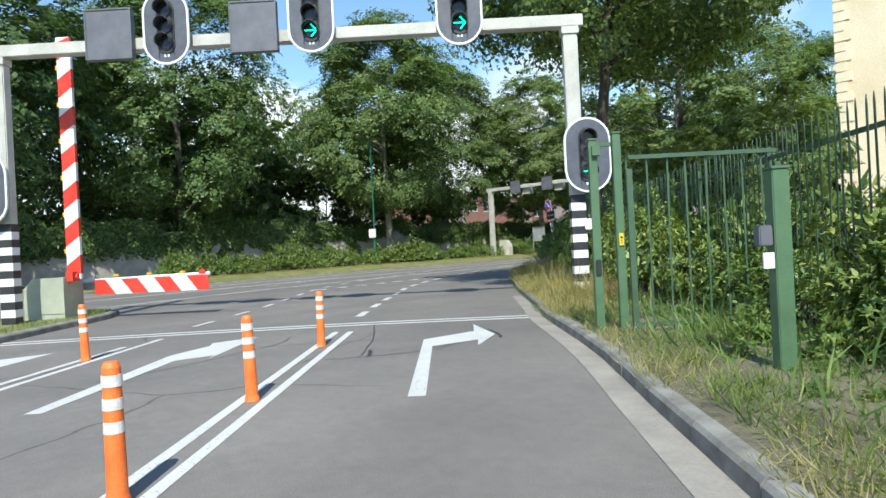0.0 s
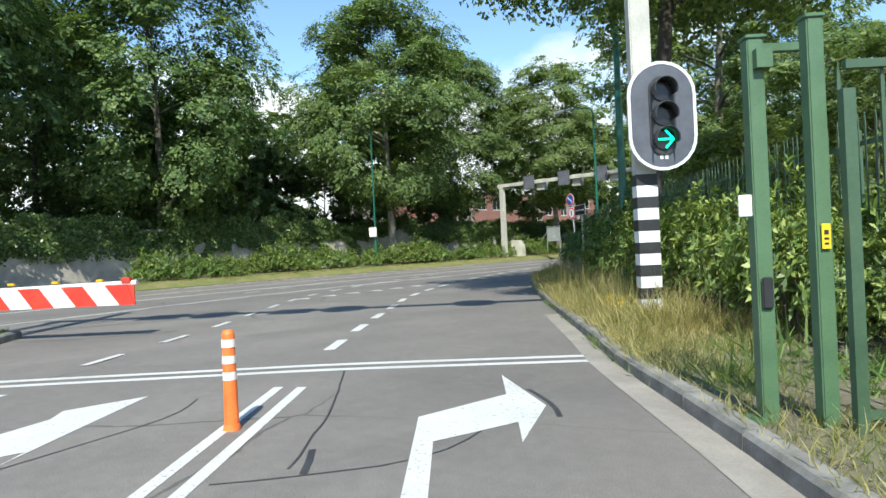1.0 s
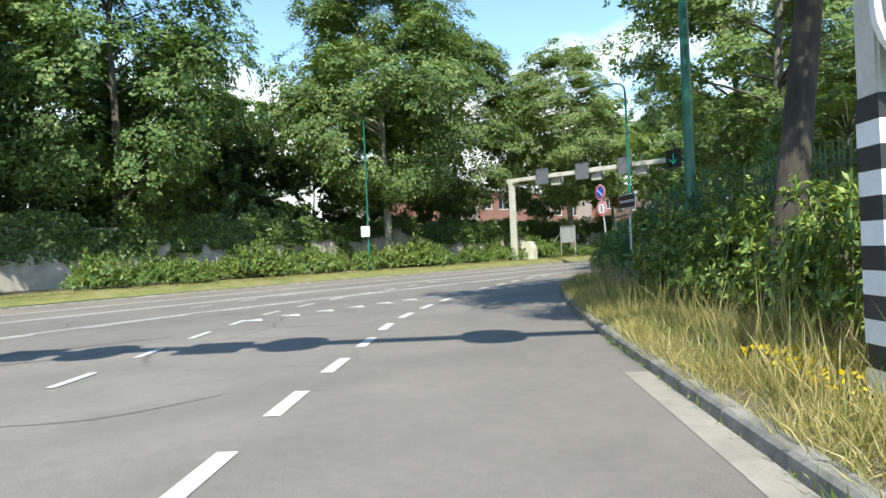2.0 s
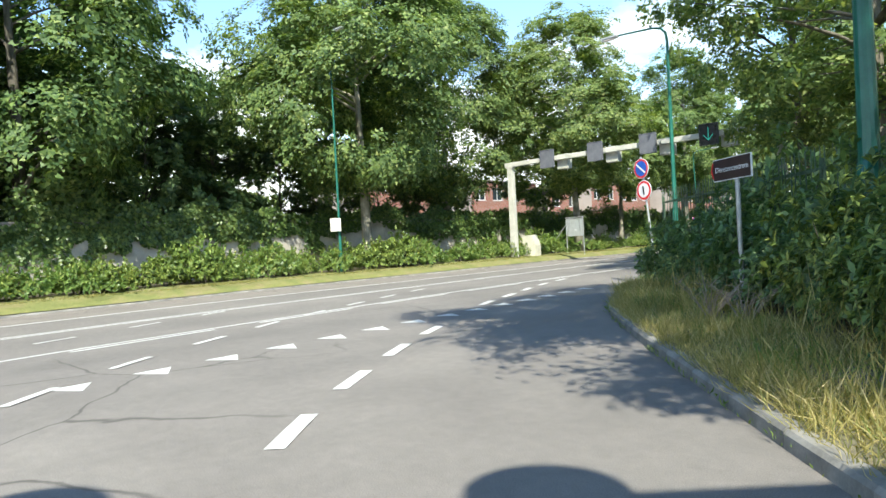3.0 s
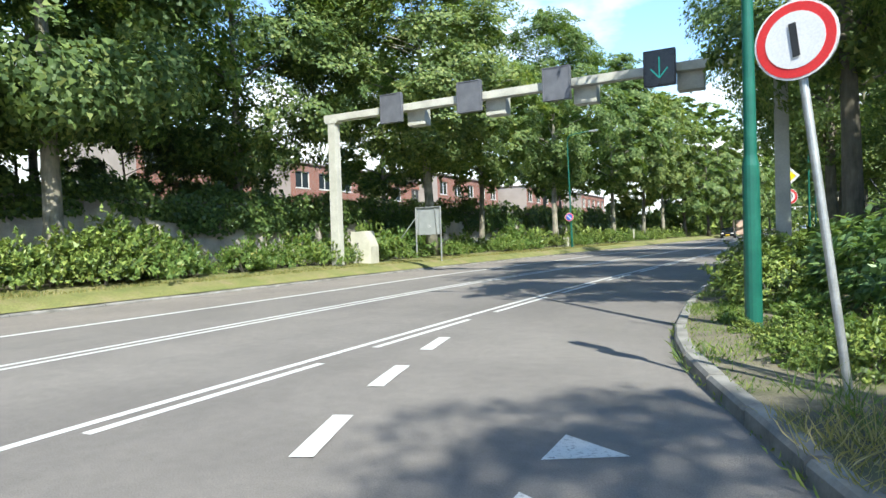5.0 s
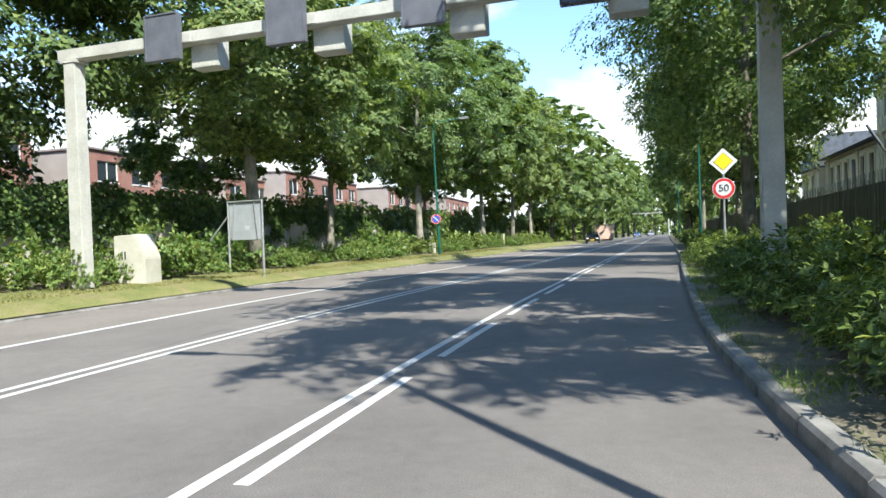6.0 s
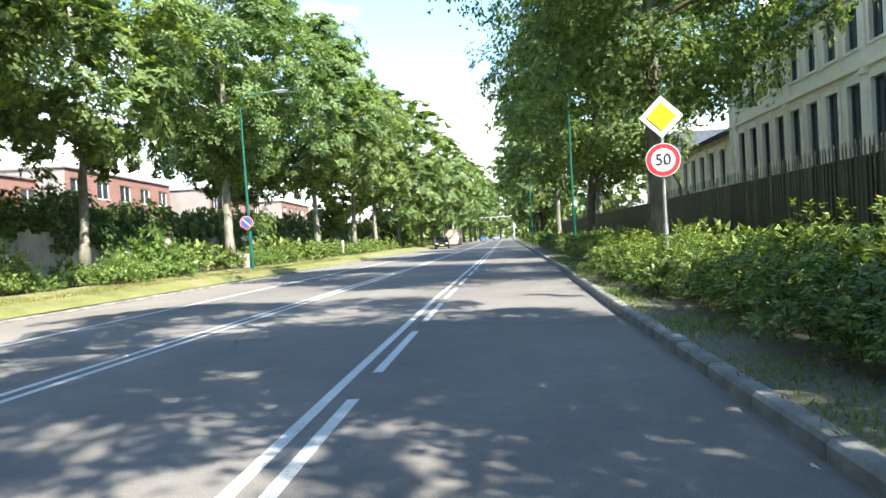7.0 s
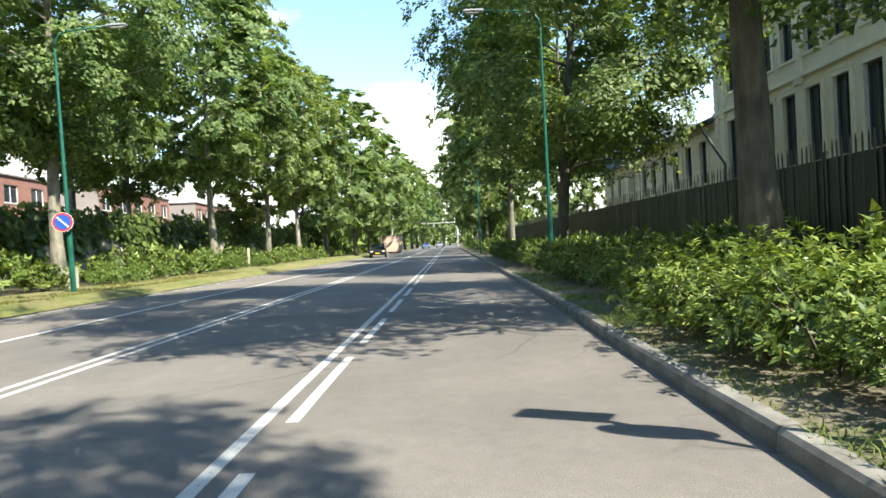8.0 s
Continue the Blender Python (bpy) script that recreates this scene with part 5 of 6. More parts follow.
def guide_post(p):
    bm = bmesh.new()
    box(bm, 0.11, 0.11, 0.17, -0.13, 0.0, 1.05, bevel=0.01)
    part("sensor_box", bm, PANEL, p)
    bm = bmesh.new()
    box(bm, 0.09, 0.02, 0.13, -0.12, -0.05, 0.87)
    part("label_plate", bm, SIGN_WHITE, p)


square_post("gate_post", -4.35, 8.14, 0.06, 0.105, 2.55, "green steel gate latch post beside the kerb", latch_post)
square_post("gate_post", -4.0, 8.11, 0.1, 0.1, 2.54, "green steel gate post with a yellow sticker", sticker_post)
square_post("gate_guide_post", -1.72, 6.5, 0.12, 0.14, 1.72, "short green steel guide post in the grass", guide_post)


def pale_mesh(mat, h, w):
    bm = bmesh.new()
    prism(bm, [(-w / 2, 0), (w / 2, 0), (w / 2, h - 0.1), (w * 0.1, h), (-w * 0.1, h), (-w / 2, h - 0.1)], -0.004, 0.004)
    bmesh.ops.bevel(bm, geom=list(bm.edges), offset=0.001, segments=1, affect="EDGES")
    return mesh_of(bm, "pale", mat)


def palisade(line, z, h, mat, label, pitch, w, count, post_gap=2.75, screen=False, rails=(0.3, -0.35)):
    """A palisade fence along a line: rails, posts and pales; those past the count are joined."""
    f = thing("palisade_fence", Matrix(), label, "fence")
    me = pale_mesh(mat, h, w)
    n = int(length(line) / pitch)
    rest = bmesh.new()
    for i in range(n):
        (x0, y0), (x1, y1) = stretch_of(line, i * pitch, i * pitch + 0.1, 2)
        m = pose(x0, y0, z, rnd.uniform(-0.5, 0.5), rnd.uniform(-0.5, 0.5), math.degrees(math.atan2(y1 - y0, x1 - x0)))
        if i < count:
            ob = new("pale", me)
            ob.parent, ob.matrix_basis = f, m
        else:
            k = len(rest.verts)
            rest.from_mesh(me)
            rest.verts.ensure_lookup_table()
            for v in rest.verts[k:]:
                v.co = m @ v.co
    if len(rest.verts):
        tagged(part("pales", rest, mat, f), kind="stuff")
    else:
        rest.free()
    k = int(length(line) / post_gap)
    for i in range(k + 1):
        a = stretch_of(line, min(i * post_gap, length(line) - 0.15), min(i * post_gap, length(line) - 0.15) + 0.1, 2)
        ang = math.degrees(math.atan2(a[1][1] - a[0][1], a[1][0] - a[0][0]))
        bm = bmesh.new()
        box(bm, 0.07, 0.06, h - 0.12, 0, -0.045, -0.05)
        ob = part("post", bm, mat, f)
        ob.matrix_basis = pose(a[0][0], a[0][1], z, 0, 0, ang)
        if i < k:
            b = stretch_of(line, (i + 1) * post_gap, (i + 1) * post_gap + 0.1, 2)
            d = b[0] - a[0]
            for hz in (rails[0], h + rails[1]):
                bm = bmesh.new()
                box(bm, float(np.linalg.norm(d)), 0.04, 0.05, 0, -0.03, hz)
                ob = part("rail", bm, mat, f)
                mid = (a[0] + b[0]) / 2
                ob.matrix_basis = pose(mid[0], mid[1], z, 0, 0, math.degrees(math.atan2(d[1], d[0])))
            if screen:
                bm = bmesh.new()
                box(bm, float(np.linalg.norm(d)) - 0.02, 0.012, h - 0.35, 0, -0.013, 0.05)
                ob = part("screen", bm, DARK_GREEN, f, "dark screen sheet behind the pales")
                ob.matrix_basis = pose(mid[0], mid[1], z, 0, 0, math.degrees(math.atan2(d[1], d[0])))
    return f


fe = np.array(FENCE_EXIT, float)
fe = fe[0] + (fe[1] - fe[0]) * np.linspace(0, 1, 36)[:, None]
palisade(fe, 0.15, 2.42, PALE_GREEN, "green steel palisade fence with pointed pales", 0.15, 0.032, 260)
palisade(np.array([(-3.85, 8.1), (-3.3, 8.6), (-2.75, 9.15), (-2.35, 9.5)]), 0.15, 2.15, PALE_GREEN, "short green palisade panel behind the gate post", 0.235, 0.022, 40, 1.8, rails=(0.06, -0.05))
palisade(FENCE_MAIN, 0.2, 2.4, SUNLIT_PALE, "dark green screened palisade fence along the pavement", 0.15, 0.05, 290, screen=True)


# ---- main road gantry ----
G2 = pose(-34.75, 43.43, 0.25, 0, 0, -0.2)


def road_gantry(m, span, label, high=5.9, thin=1.0):
    g = thing("road_gantry", m, label, "gantry")
    for x, w in ((0.0, 0.4 * thin), (span, 0.38 * thin)):
        bm = bmesh.new()
        got = bmesh.ops.create_cube(bm, size=1, matrix=pose(x, 0, high / 2 - 0.25) @ Matrix.Diagonal((w, w * 0.8, high - 0.2, 1)))
        for v in got["verts"]:
            if v.co.z > 1:
                v.co.x = x + (v.co.x - x) * 0.86
        bmesh.ops.bevel(bm, geom=list(bm.edges), offset=0.02, segments=2, affect="EDGES")
        part("post", bm, WORN_WHITE, g)
        bm = bmesh.new()
        box(bm, 0.5 * thin, 0.36 * thin, 0.07, x, 0, high - 0.39)
        part("cap", bm, WORN_WHITE, g)
    bm = bmesh.new()
    box(bm, span + 0.7, 0.3 * thin, 0.26 * thin, span / 2, 0, high - 0.32, bevel=0.015)
    part("beam", bm, WORN_WHITE, g)
    return g


road_gantry(G2, 15.08, "weathered white steel gantry across the main road")
for x, mat in ((2.87, None), (5.97, None), (8.99, None), (12.05, DIM_GREEN)):
    matrix_panel(G2 @ pose(x, -0.3, 5.7), 0.88, 1.02, "square lane signal with green down arrow" if mat else "blank dark square lane signal on the beam", mat, True, "lane signals of the road gantry")
road_gantry(pose(-33.5, 151.6, 0.1, 0, 0, -2), 5.5, "small distant white portal over the side strip", 4.7, 0.6)
road_gantry(pose(-28.5, 205.0, 0.1, 0, 0, -2), 13.6, "distant white gantry across the main road", 6.2, 0.8)


# ---- lamp posts ----
def lamp_post(x, y, z, turn, label, high=7.9, reach=1.7, r=0.072, lean=0.0):
    """A green steel lamp post with a thicker foot and a curved arm along local x."""
    p = thing("street_lamp", pose(x, y, z, 0, lean, turn), label, "street lamp", "street lamps")
    bm = bmesh.new()
    tube(bm, (0, 0, -0.1), (0, 0, 1.9), r * 1.35, r * 1.3, 16)
    tube(bm, (0, 0, 1.9), (0, 0, 2.02), r * 1.3, r, 16)
    part("foot", bm, POST_GREEN, p, smooth=False)
    bm = bmesh.new()
    tube(bm, (0, 0, 2.0), (0, 0, high - 0.5), r, r * 0.6, 16)
    part("pole", bm, POST_GREEN, p)
    bm = bmesh.new()
    pts = [(0, 0, high - 0.5), (0.04, 0, high - 0.25), (0.18, 0, high - 0.08), (0.45, 0, high), (reach, 0, high + 0.08)]
    limb(bm, pts, [r * 0.6, r * 0.55, r * 0.5, r * 0.45, r * 0.4], 10)
    part("arm", bm, POST_GREEN, p, smooth=True)
    bm = bmesh.new()
    box(bm, 0.62, 0.2, 0.09, reach + 0.28, 0, high + 0.03, bevel=0.03)
    head = part("lamp_head", bm, SIGN_GREY, p, "grey lamp head")
    bm = bmesh.new()
    box(bm, 0.4, 0.14, 0.03, reach + 0.32, 0, high + 0.005)
    part("diffuser", bm, BAND, head)
    bm = bmesh.new()
    box(bm, 0.07, 0.03, 0.28, 0, -r * 1.35, 0.65, bevel=0.005)
    part("hatch", bm, POST_GREEN, p)
    return p


lamp_post(-19.76, 32.24, 0.15, 180, "green steel street lamp among the shrubs")
lamp_post(-18.84, 67.3, 0.18, 180, "green steel street lamp with a long curved arm", r=0.058)
lamp_post(-17.9, 104.0, 0.18, 180, "distant green street lamp beside the road")
lamp_post(-16.6, 140.0, 0.18, 180, "distant green street lamp beside the road")
lamp_post(-34.85, 30.4, 0.3, 0, "slim green street lamp with a white box", 11.0, 0.4, 0.055)
lamp_post(-33.3, 67.65, 0.3, 0, "slim green street lamp carrying a round sign", 7.9, 1.6, 0.06, -1.2)
lamp_post(-12.63, 21.7, 0.2, 135, "tall dark green lamp post behind the fence", 9.5, 1.2, 0.125)


# ---- signs ----
def pole(parent, h, r=0.032, mat=STEEL):
    bm = bmesh.new()
    tube(bm, (0, 0.04, -0.1), (0, 0.04, h), r, seg=14)
    part("pole", bm, mat, parent)


def round_face(parent, z, r, faces, y=0.0):
    """Discs of one sign, one before the other, with a thin grey back."""
    bm = bmesh.new()
    prism(bm, disc(r, 0, z), y - 0.004, y + 0.012)
    back = part("plate", bm, SIGN_GREY, parent)
    for k, (rr, mat, nm) in enumerate(faces):
        bm = bmesh.new()
        prism(bm, disc(rr, 0, z), y - 0.010 - 0.004 * k, y - 0.0045 - 0.004 * k)
        part(nm, bm, mat, back)
    return back


def no_parking(parent, z, r, y=0.0):
    b = round_face(parent, z, r, ((r, SIGN_WHITE, "edge"), (r * 0.95, SIGN_RED, "red_ring"), (r * 0.76, SIGN_BLUE, "blue_field")), y)
    bm = bmesh.new()
    prism(bm, [(-r * 0.59, z + r * 0.47), (-r * 0.47, z + r * 0.59), (r * 0.59, z - r * 0.47), (r * 0.47, z - r * 0.59)], y - 0.028, y - 0.0225)
    part("bar", bm, SIGN_WHITE, b)


def text_part(words, size, m, mat, parent, depth=0.004):
    cu = bpy.data.curves.new("lettering", "FONT")
    cu.body, cu.size, cu.align_x, cu.align_y, cu.extrude = words, size, "CENTER", "CENTER", depth
    tmp = bpy.data.objects.new("lettering", cu)
    scene.collection.objects.link(tmp)
    me = bpy.data.meshes.new_from_object(tmp.evaluated_get(bpy.context.evaluated_depsgraph_get()))
    bpy.data.objects.remove(tmp)
    me.materials.clear()
    me.materials.append(mat)
    ob = new("lettering", me)
    ob.parent, ob.matrix_basis = parent, m
    return ob


def speed_sign():
    s = thing("speed_sign", pose(-19.64, 50.35, 0.17, 0, 0.1, -8), "priority diamond over a round 50 sign on a pole", "traffic sign")
    pole(s, 3.2, 0.03)
    bm = bmesh.new()
    tube(bm, (0, 0.04, -0.1), (0, 0.04, 1.15), 0.042, seg=14)
    part("sleeve", bm, STEEL, s)
    z = 2.98
    for k, (q, mat, nm) in enumerate(((0.365, SIGN_GREY, "plate"), (0.365, SIGN_WHITE, "white_diamond"), (0.25, BLACK, "dark_edge"), (0.24, SIGN_YELLOW, "yellow_diamond"))):
        bm = bmesh.new()
        prism(bm, [(0, z - q), (q, z), (0, z + q), (-q, z)], 0.002 - 0.005 * k, 0.006 - 0.005 * k + (0.006 if k == 0 else 0))
        part(nm, bm, mat, s)
    z = 2.24
    b = round_face(s, z, 0.29, ((0.29, SIGN_WHITE, "edge"), (0.275, SIGN_RED, "red_ring"), (0.2, SIGN_WHITE, "white_field")))
    text_part("50", 0.27, pose(0, -0.024, z, 90, 0, 0), BLACK, b, 0.003)
    return s


speed_sign()


def parking_ped_sign():
    s = thing("sign_pole", pose(-19.0, 29.05, 0.15, 0, -6.5, -20), "leaning pole with no-parking and no-walking signs", "traffic sign")
    pole(s, 3.45, 0.03)
    no_parking(s, 3.13, 0.28)
    b = round_face(s, 2.51, 0.28, ((0.28, SIGN_WHITE, "edge"), (0.265, SIGN_RED, "red_ring"), (0.2, SIGN_WHITE, "white_field")))
    bm = bmesh.new()
    box(bm, 0.05, 0.004, 0.24, 0, -0.025, 2.39)
    part("symbol_bar", bm, BLACK, b, "plain dark symbol bar")
    return s


parking_ped_sign()


def service_sign():
    s = thing("direction_sign", pose(-14.39, 22.1, 0.17, 0, 0, -38), "dark brown arrow sign reading Dienstencentrum on a pole", "direction sign")
    pole(s, 2.12, 0.035)
    bm = bmesh.new()
    prism(bm, [(-0.6, 2.19), (-0.52, 2.02), (0.42, 2.02), (0.42, 2.36), (-0.52, 2.36)], -0.012, 0.012)
    plate = part("plate", bm, SIGN_WHITE, s)
    bm = bmesh.new()
    prism(bm, [(-0.575, 2.19), (-0.507, 2.035), (0.405, 2.035), (0.405, 2.345), (-0.507, 2.345)], -0.017, -0.0125)
    part("face", bm, SIGN_DARK, plate)
    text_part("Dienstencentrum", 0.118, pose(-0.05, -0.02, 2.19, 90, 0, 0), SIGN_WHITE, plate, 0.002)
    bm = bmesh.new()
    for dz in (0.05, -0.05):
        tube(bm, (-0.565, -0.02, 2.19), (-0.515, -0.02, 2.19 + 2.4 * dz), 0.012, seg=6)
    part("arrow_mark", bm, SIGN_RED, plate, "small red arrow mark")
    return s


service_sign()


def dry_twigs(x, y, z):
    t = thing("dead_shrub", pose(x, y, z), "dead shrub of bare pinkish-grey twigs in the grass", "shrub")
    r = random.Random(5)
    for k in range(16):
        a, ln = r.uniform(0, 6.28), r.uniform(0.45, 0.95)
        tip = Vector((math.cos(a) * ln * 0.75, math.sin(a) * ln * 0.75, ln * 0.8))
        bm = bmesh.new()
        limb(bm, [(0, 0, -0.05), tip * 0.5 + Vector((0, 0, 0.08)), tip], [0.009, 0.006, 0.002], 5)
        for q in (0.45, 0.65, 0.8):
            side = Vector((r.uniform(-0.22, 0.22), r.uniform(-0.22, 0.22), r.uniform(0.02, 0.2)))
            limb(bm, [tip * q, tip * q + side * 0.6, tip * q + side], [0.004, 0.003, 0.0015], 4)
        part("twig", bm, TWIG, t)


dry_twigs(-14.0, 21.15, 0.17)
dry_twigs(-14.6, 21.5, 0.17)

s = thing("no_parking_sign", pose(-33.4, 67.5, 0.3, 0, 0, 14), "round blue and red no-parking sign", "traffic sign")
no_parking(s, 2.16, 0.29, -0.1)
bm = bmesh.new()
box(bm, 0.12, 0.12, 0.1, 0.06, -0.03, 2.1)
part("clamp", bm, STEEL, s)
s = thing("info_box", pose(-34.85, 30.25, 0.3, 0, 0, 28), "white sheet sign strapped to the lamp post", "sign")
bm = bmesh.new()
box(bm, 0.52, 0.03, 0.6, 0, -0.1, 1.95, bevel=0.008)
part("plate", bm, BAND, s)
bm = bmesh.new()
box(bm, 0.12, 0.14, 0.08, 0, -0.02, 2.2)
part("clamp", bm, STEEL, s)
s = thing("verge_marker", pose(-33.6, 88.0, 0.3), "short pale concrete marker post on the verge", "post")
bm = bmesh.new()
box(bm, 0.14, 0.14, 1.3, 0, 0, -0.05, bevel=0.02)
part("post", bm, CREAM, s)
s = thing("junction_box", pose(-34.3, 69.3, 0.33, 0, 0, 4), "low pale concrete box beside the lamp post", "utility box")
bm = bmesh.new()
box(bm, 0.42, 0.32, 0.72, 0, 0, -0.05, bevel=0.02)
part("body", bm, CREAM, s)
bm = bmesh.new()
box(bm, 0.46, 0.36, 0.06, 0, 0, 0.66, bevel=0.015)
part("lid", bm, CREAM, s)


# ---- pale cabinet, sign board seen from behind ----
def pale_cabinet():
    c = thing("utility_cabinet", pose(-34.95, 45.4, 0.28, 0, 0, 6), "cream concrete cabinet with a cut-off corner", "utility cabinet")
    bm = bmesh.new()
    prism(bm, [(-0.42, -0.05), (0.5, -0.05), (0.5, 0.75), (0.27, 1.4), (-0.42, 1.36)], -0.35, 0.35)
    bmesh.ops.bevel(bm, geom=list(bm.edges), offset=0.02, segments=2, affect="EDGES")
    part("body", bm, CREAM, c)
    bm = bmesh.new()
    for x in (-0.17, -0.08):
        box(bm, 0.035, 0.01, 0.22, x, -0.356, 0.72)
    part("vent_panel", bm, BLACK, c)


pale_cabinet()


def back_board():
    b = thing("sign_board", pose(-34.2, 49.43, 0.3, 0, 0, -10), "grey sign board seen from behind on two steel legs", "sign board")
    bm = bmesh.new()
    box(bm, 1.42, 0.03, 1.22, 0, 0, 1.16, bevel=0.008)
    part("board", bm, SIGN_GREY, b)
    for x in (-0.74, 0.74):
        bm = bmesh.new()
        tube(bm, (x, -0.04, -0.1), (x, -0.04, 2.44), 0.035, seg=12)
        part("leg", bm, STEEL, b)
    bm = bmesh.new()
    tube(bm, (-0.76, -0.04, 2.42), (0.76, -0.04, 2.42), 0.03, seg=12)
    part("top_bar", bm, STEEL, b)
    for x in (-0.45, 0.42):
        bm = bmesh.new()
        tube(bm, (x * 1.3, -0.06, 1.2), (x, -0.06, 2.36), 0.018, seg=8)
        part("brace", bm, STEEL, b)
    bm = bmesh.new()
    tube(bm, (-0.74, -0.06, 1.95), (-2.2, -0.3, 0.35), 0.03, seg=10)
    part("stay", bm, STEEL, b)
    bm = bmesh.new()
    tube(bm, (-1.85, -0.22, -0.1), (-1.85, -0.22, 1.0), 0.035, seg=10)
    part("short_post", bm, STEEL, b)
    for k in range(3):
        bm = bmesh.new()
        box(bm, 0.2, 0.004, 0.02, 0.05, -0.018, 1.5 + 0.05 * k)
        part("label_bar", bm, SIGN_WHITE, b)


back_board()


# ---- ivy-grown wall along the far verge ----
WALL = curve([(-31.0, -34.0), (-35.0, -14.0), (-37.6, 4.0), (-39.4, 18.0), (-40.6, 32.0), (-40.9, 44.0), (-40.2, 54.0), (-39.2, 66.0), (-38.4, 80.0), (-37.2, 104.0), (-35.8, 130.0), (-32.5, 190.0), (-27.0, 290.0)])


def ivy_wall():
    w = thing("wall_far", Matrix(), "grey rendered wall overgrown with dark ivy", "wall", kind="structure")
    n = int(length(WALL) / 4.0)
    for i in range(n):
        a, b = stretch_of(WALL, i * 4.0, i * 4.0 + 4.0, 2)
        d = b - a
        bm = bmesh.new()
        box(bm, float(np.linalg.norm(d)) - 0.012, 0.22, 2.75, 0, 0, -0.1, bevel=0.01)
        ob = part("wall_panel", bm, WALL_GREY, w)
        m = (a + b) / 2
        ob.matrix_basis = pose(m[0], m[1], 0.36, 0, 0, math.degrees(math.atan2(d[1], d[0])))
        bm = bmesh.new()
        box(bm, float(np.linalg.norm(d)) - 0.012, 0.3, 0.09, 0, 0, 2.65, bevel=0.01)
        ob = part("coping", bm, KERB, w)
        ob.matrix_basis = pose(m[0], m[1], 0.36, 0, 0, math.degrees(math.atan2(d[1], d[0])))


ivy_wall()


w_at = lambda y: along(WALL, y)


def ivy(name, label, s0, s1, count, leaf, seed, z_low=0.9, z_high=3.6, cover=0.0):
    """Ivy hanging over the wall's face and top, with bare patches."""
    global rng
    rng = np.random.default_rng(seed)
    s = rng.uniform(s0, s1, count)
    z = z_low + (z_high - z_low) * rng.beta(2.2, 1.3, count)
    cum = np.concatenate([[0], np.cumsum(np.linalg.norm(np.diff(WALL, axis=0), axis=1))])
    t = np.gradient(WALL, axis=0)
    t /= np.linalg.norm(t, axis=1)[:, None]
    z = z + (z - 1.4).clip(0) * np.array([0.45 * noise.noise((a * 0.35, 2.0, seed)) + 0.3 * noise.noise((a * 1.1, 5.0, seed)) for a in s])
    hole = np.array([noise.noise((a * 0.42, b * 0.55, seed)) + 0.8 * noise.noise((a * 1.1, b * 1.2, seed)) for a, b in zip(s, z)])
    hole = hole - 1.1 * np.exp(-((s - w_at(37.5)) / 3.2) ** 2) * (z < 3.0)
    ok = hole > np.interp(z, [0.3, 1.4, 2.2, 2.6], [0.55, 0.33, 0.02, -0.75]) - cover
    s, z, hole = s[ok], z[ok], hole[ok]
    n = len(s)
    thick = 0.13 + rng.uniform(0.0, 0.4, n) * np.clip(hole + 0.6, 0.1, 1.2) * np.interp(z, [1, 3], [0.5, 1.2])
    over = z > 2.9
    thick[over] = rng.uniform(-0.55, 0.5, over.sum())
    px = np.interp(s, cum, WALL[:, 0]) + thick * np.interp(s, cum, t[:, 1])
    py = np.interp(s, cum, WALL[:, 1]) - thick * np.interp(s, cum, t[:, 0])
    face = np.stack([np.interp(s, cum, t[:, 1]), -np.interp(s, cum, t[:, 0]), np.full(n, 0.45)], 1) + 0.6 * units(n)
    face /= np.linalg.norm(face, axis=1)[:, None]
    al = np.cross(face, units(n)) - np.array([0, 0, 0.25])
    al /= np.linalg.norm(al, axis=1)[:, None]
    sd = np.cross(face, al)
    sd /= np.linalg.norm(sd, axis=1)[:, None] + 1e-9
    ln = leaf * rng.uniform(0.6, 1.3, n)
    ob = cards(name, np.stack([px, py, z], 1), al * ln[:, None], sd * (ln * 0.4)[:, None], LEAF_IVY)
    return tagged(ob, label, "ivy", kind="stuff")


ivy("ivy", "dense dark ivy over the shaded wall", w_at(1), w_at(20.5), 26000, 0.17, 84, z_low=1.45, cover=0.6)
ivy("ivy", "dark ivy hanging over the grey wall", w_at(19.5), w_at(30), 14000, 0.17, 81, cover=0.12)
ivy("ivy", "green ivy covering the wall and its top", w_at(28), w_at(70), 42000, 0.17, 82, cover=0.2)
ivy("ivy", "dense ivy on the distant wall", w_at(70), w_at(126), 14000, 0.34, 83, cover=0.4)


# ---- brick houses behind the wall ----
def window(parent, m, w, h, bars=2, frame_mat=FRAME_WHITE, sill=True):
    """A framed window: frame, mullions, panes set back. Front towards -y, base at the origin."""
    win = new("window")
    win.parent, win.matrix_basis = parent, m
    bm = bmesh.new()
    t = 0.07
    ring_plate(bm, [(-w / 2, 0), (w / 2, 0), (w / 2, h), (-w / 2, h)], [(-w / 2 + t, t), (w / 2 - t, t), (w / 2 - t, h - t), (-w / 2 + t, h - t)], -0.03, 0.08)
    for k in range(1, bars):
        x = -w / 2 + k * w / bars
        box(bm, 0.06, 0.08, h - 2 * t, x, 0.02, t)
    part("window_frame", bm, frame_mat, win)
    for k in range(bars):
        x = -w / 2 + (k + 0.5) * w / bars
        bm = bmesh.new()
        box(bm, w / bars - 0.05, 0.012, h - 2 * t + 0.02, x, 0.04, t - 0.01)
        part("pane", bm, PANE, win)
    if sill:
        bm = bmesh.new()
        box(bm, w + 0.14, 0.16, 0.06, 0, -0.06, -0.06)
        part("sill", bm, frame_mat, win)
    return win


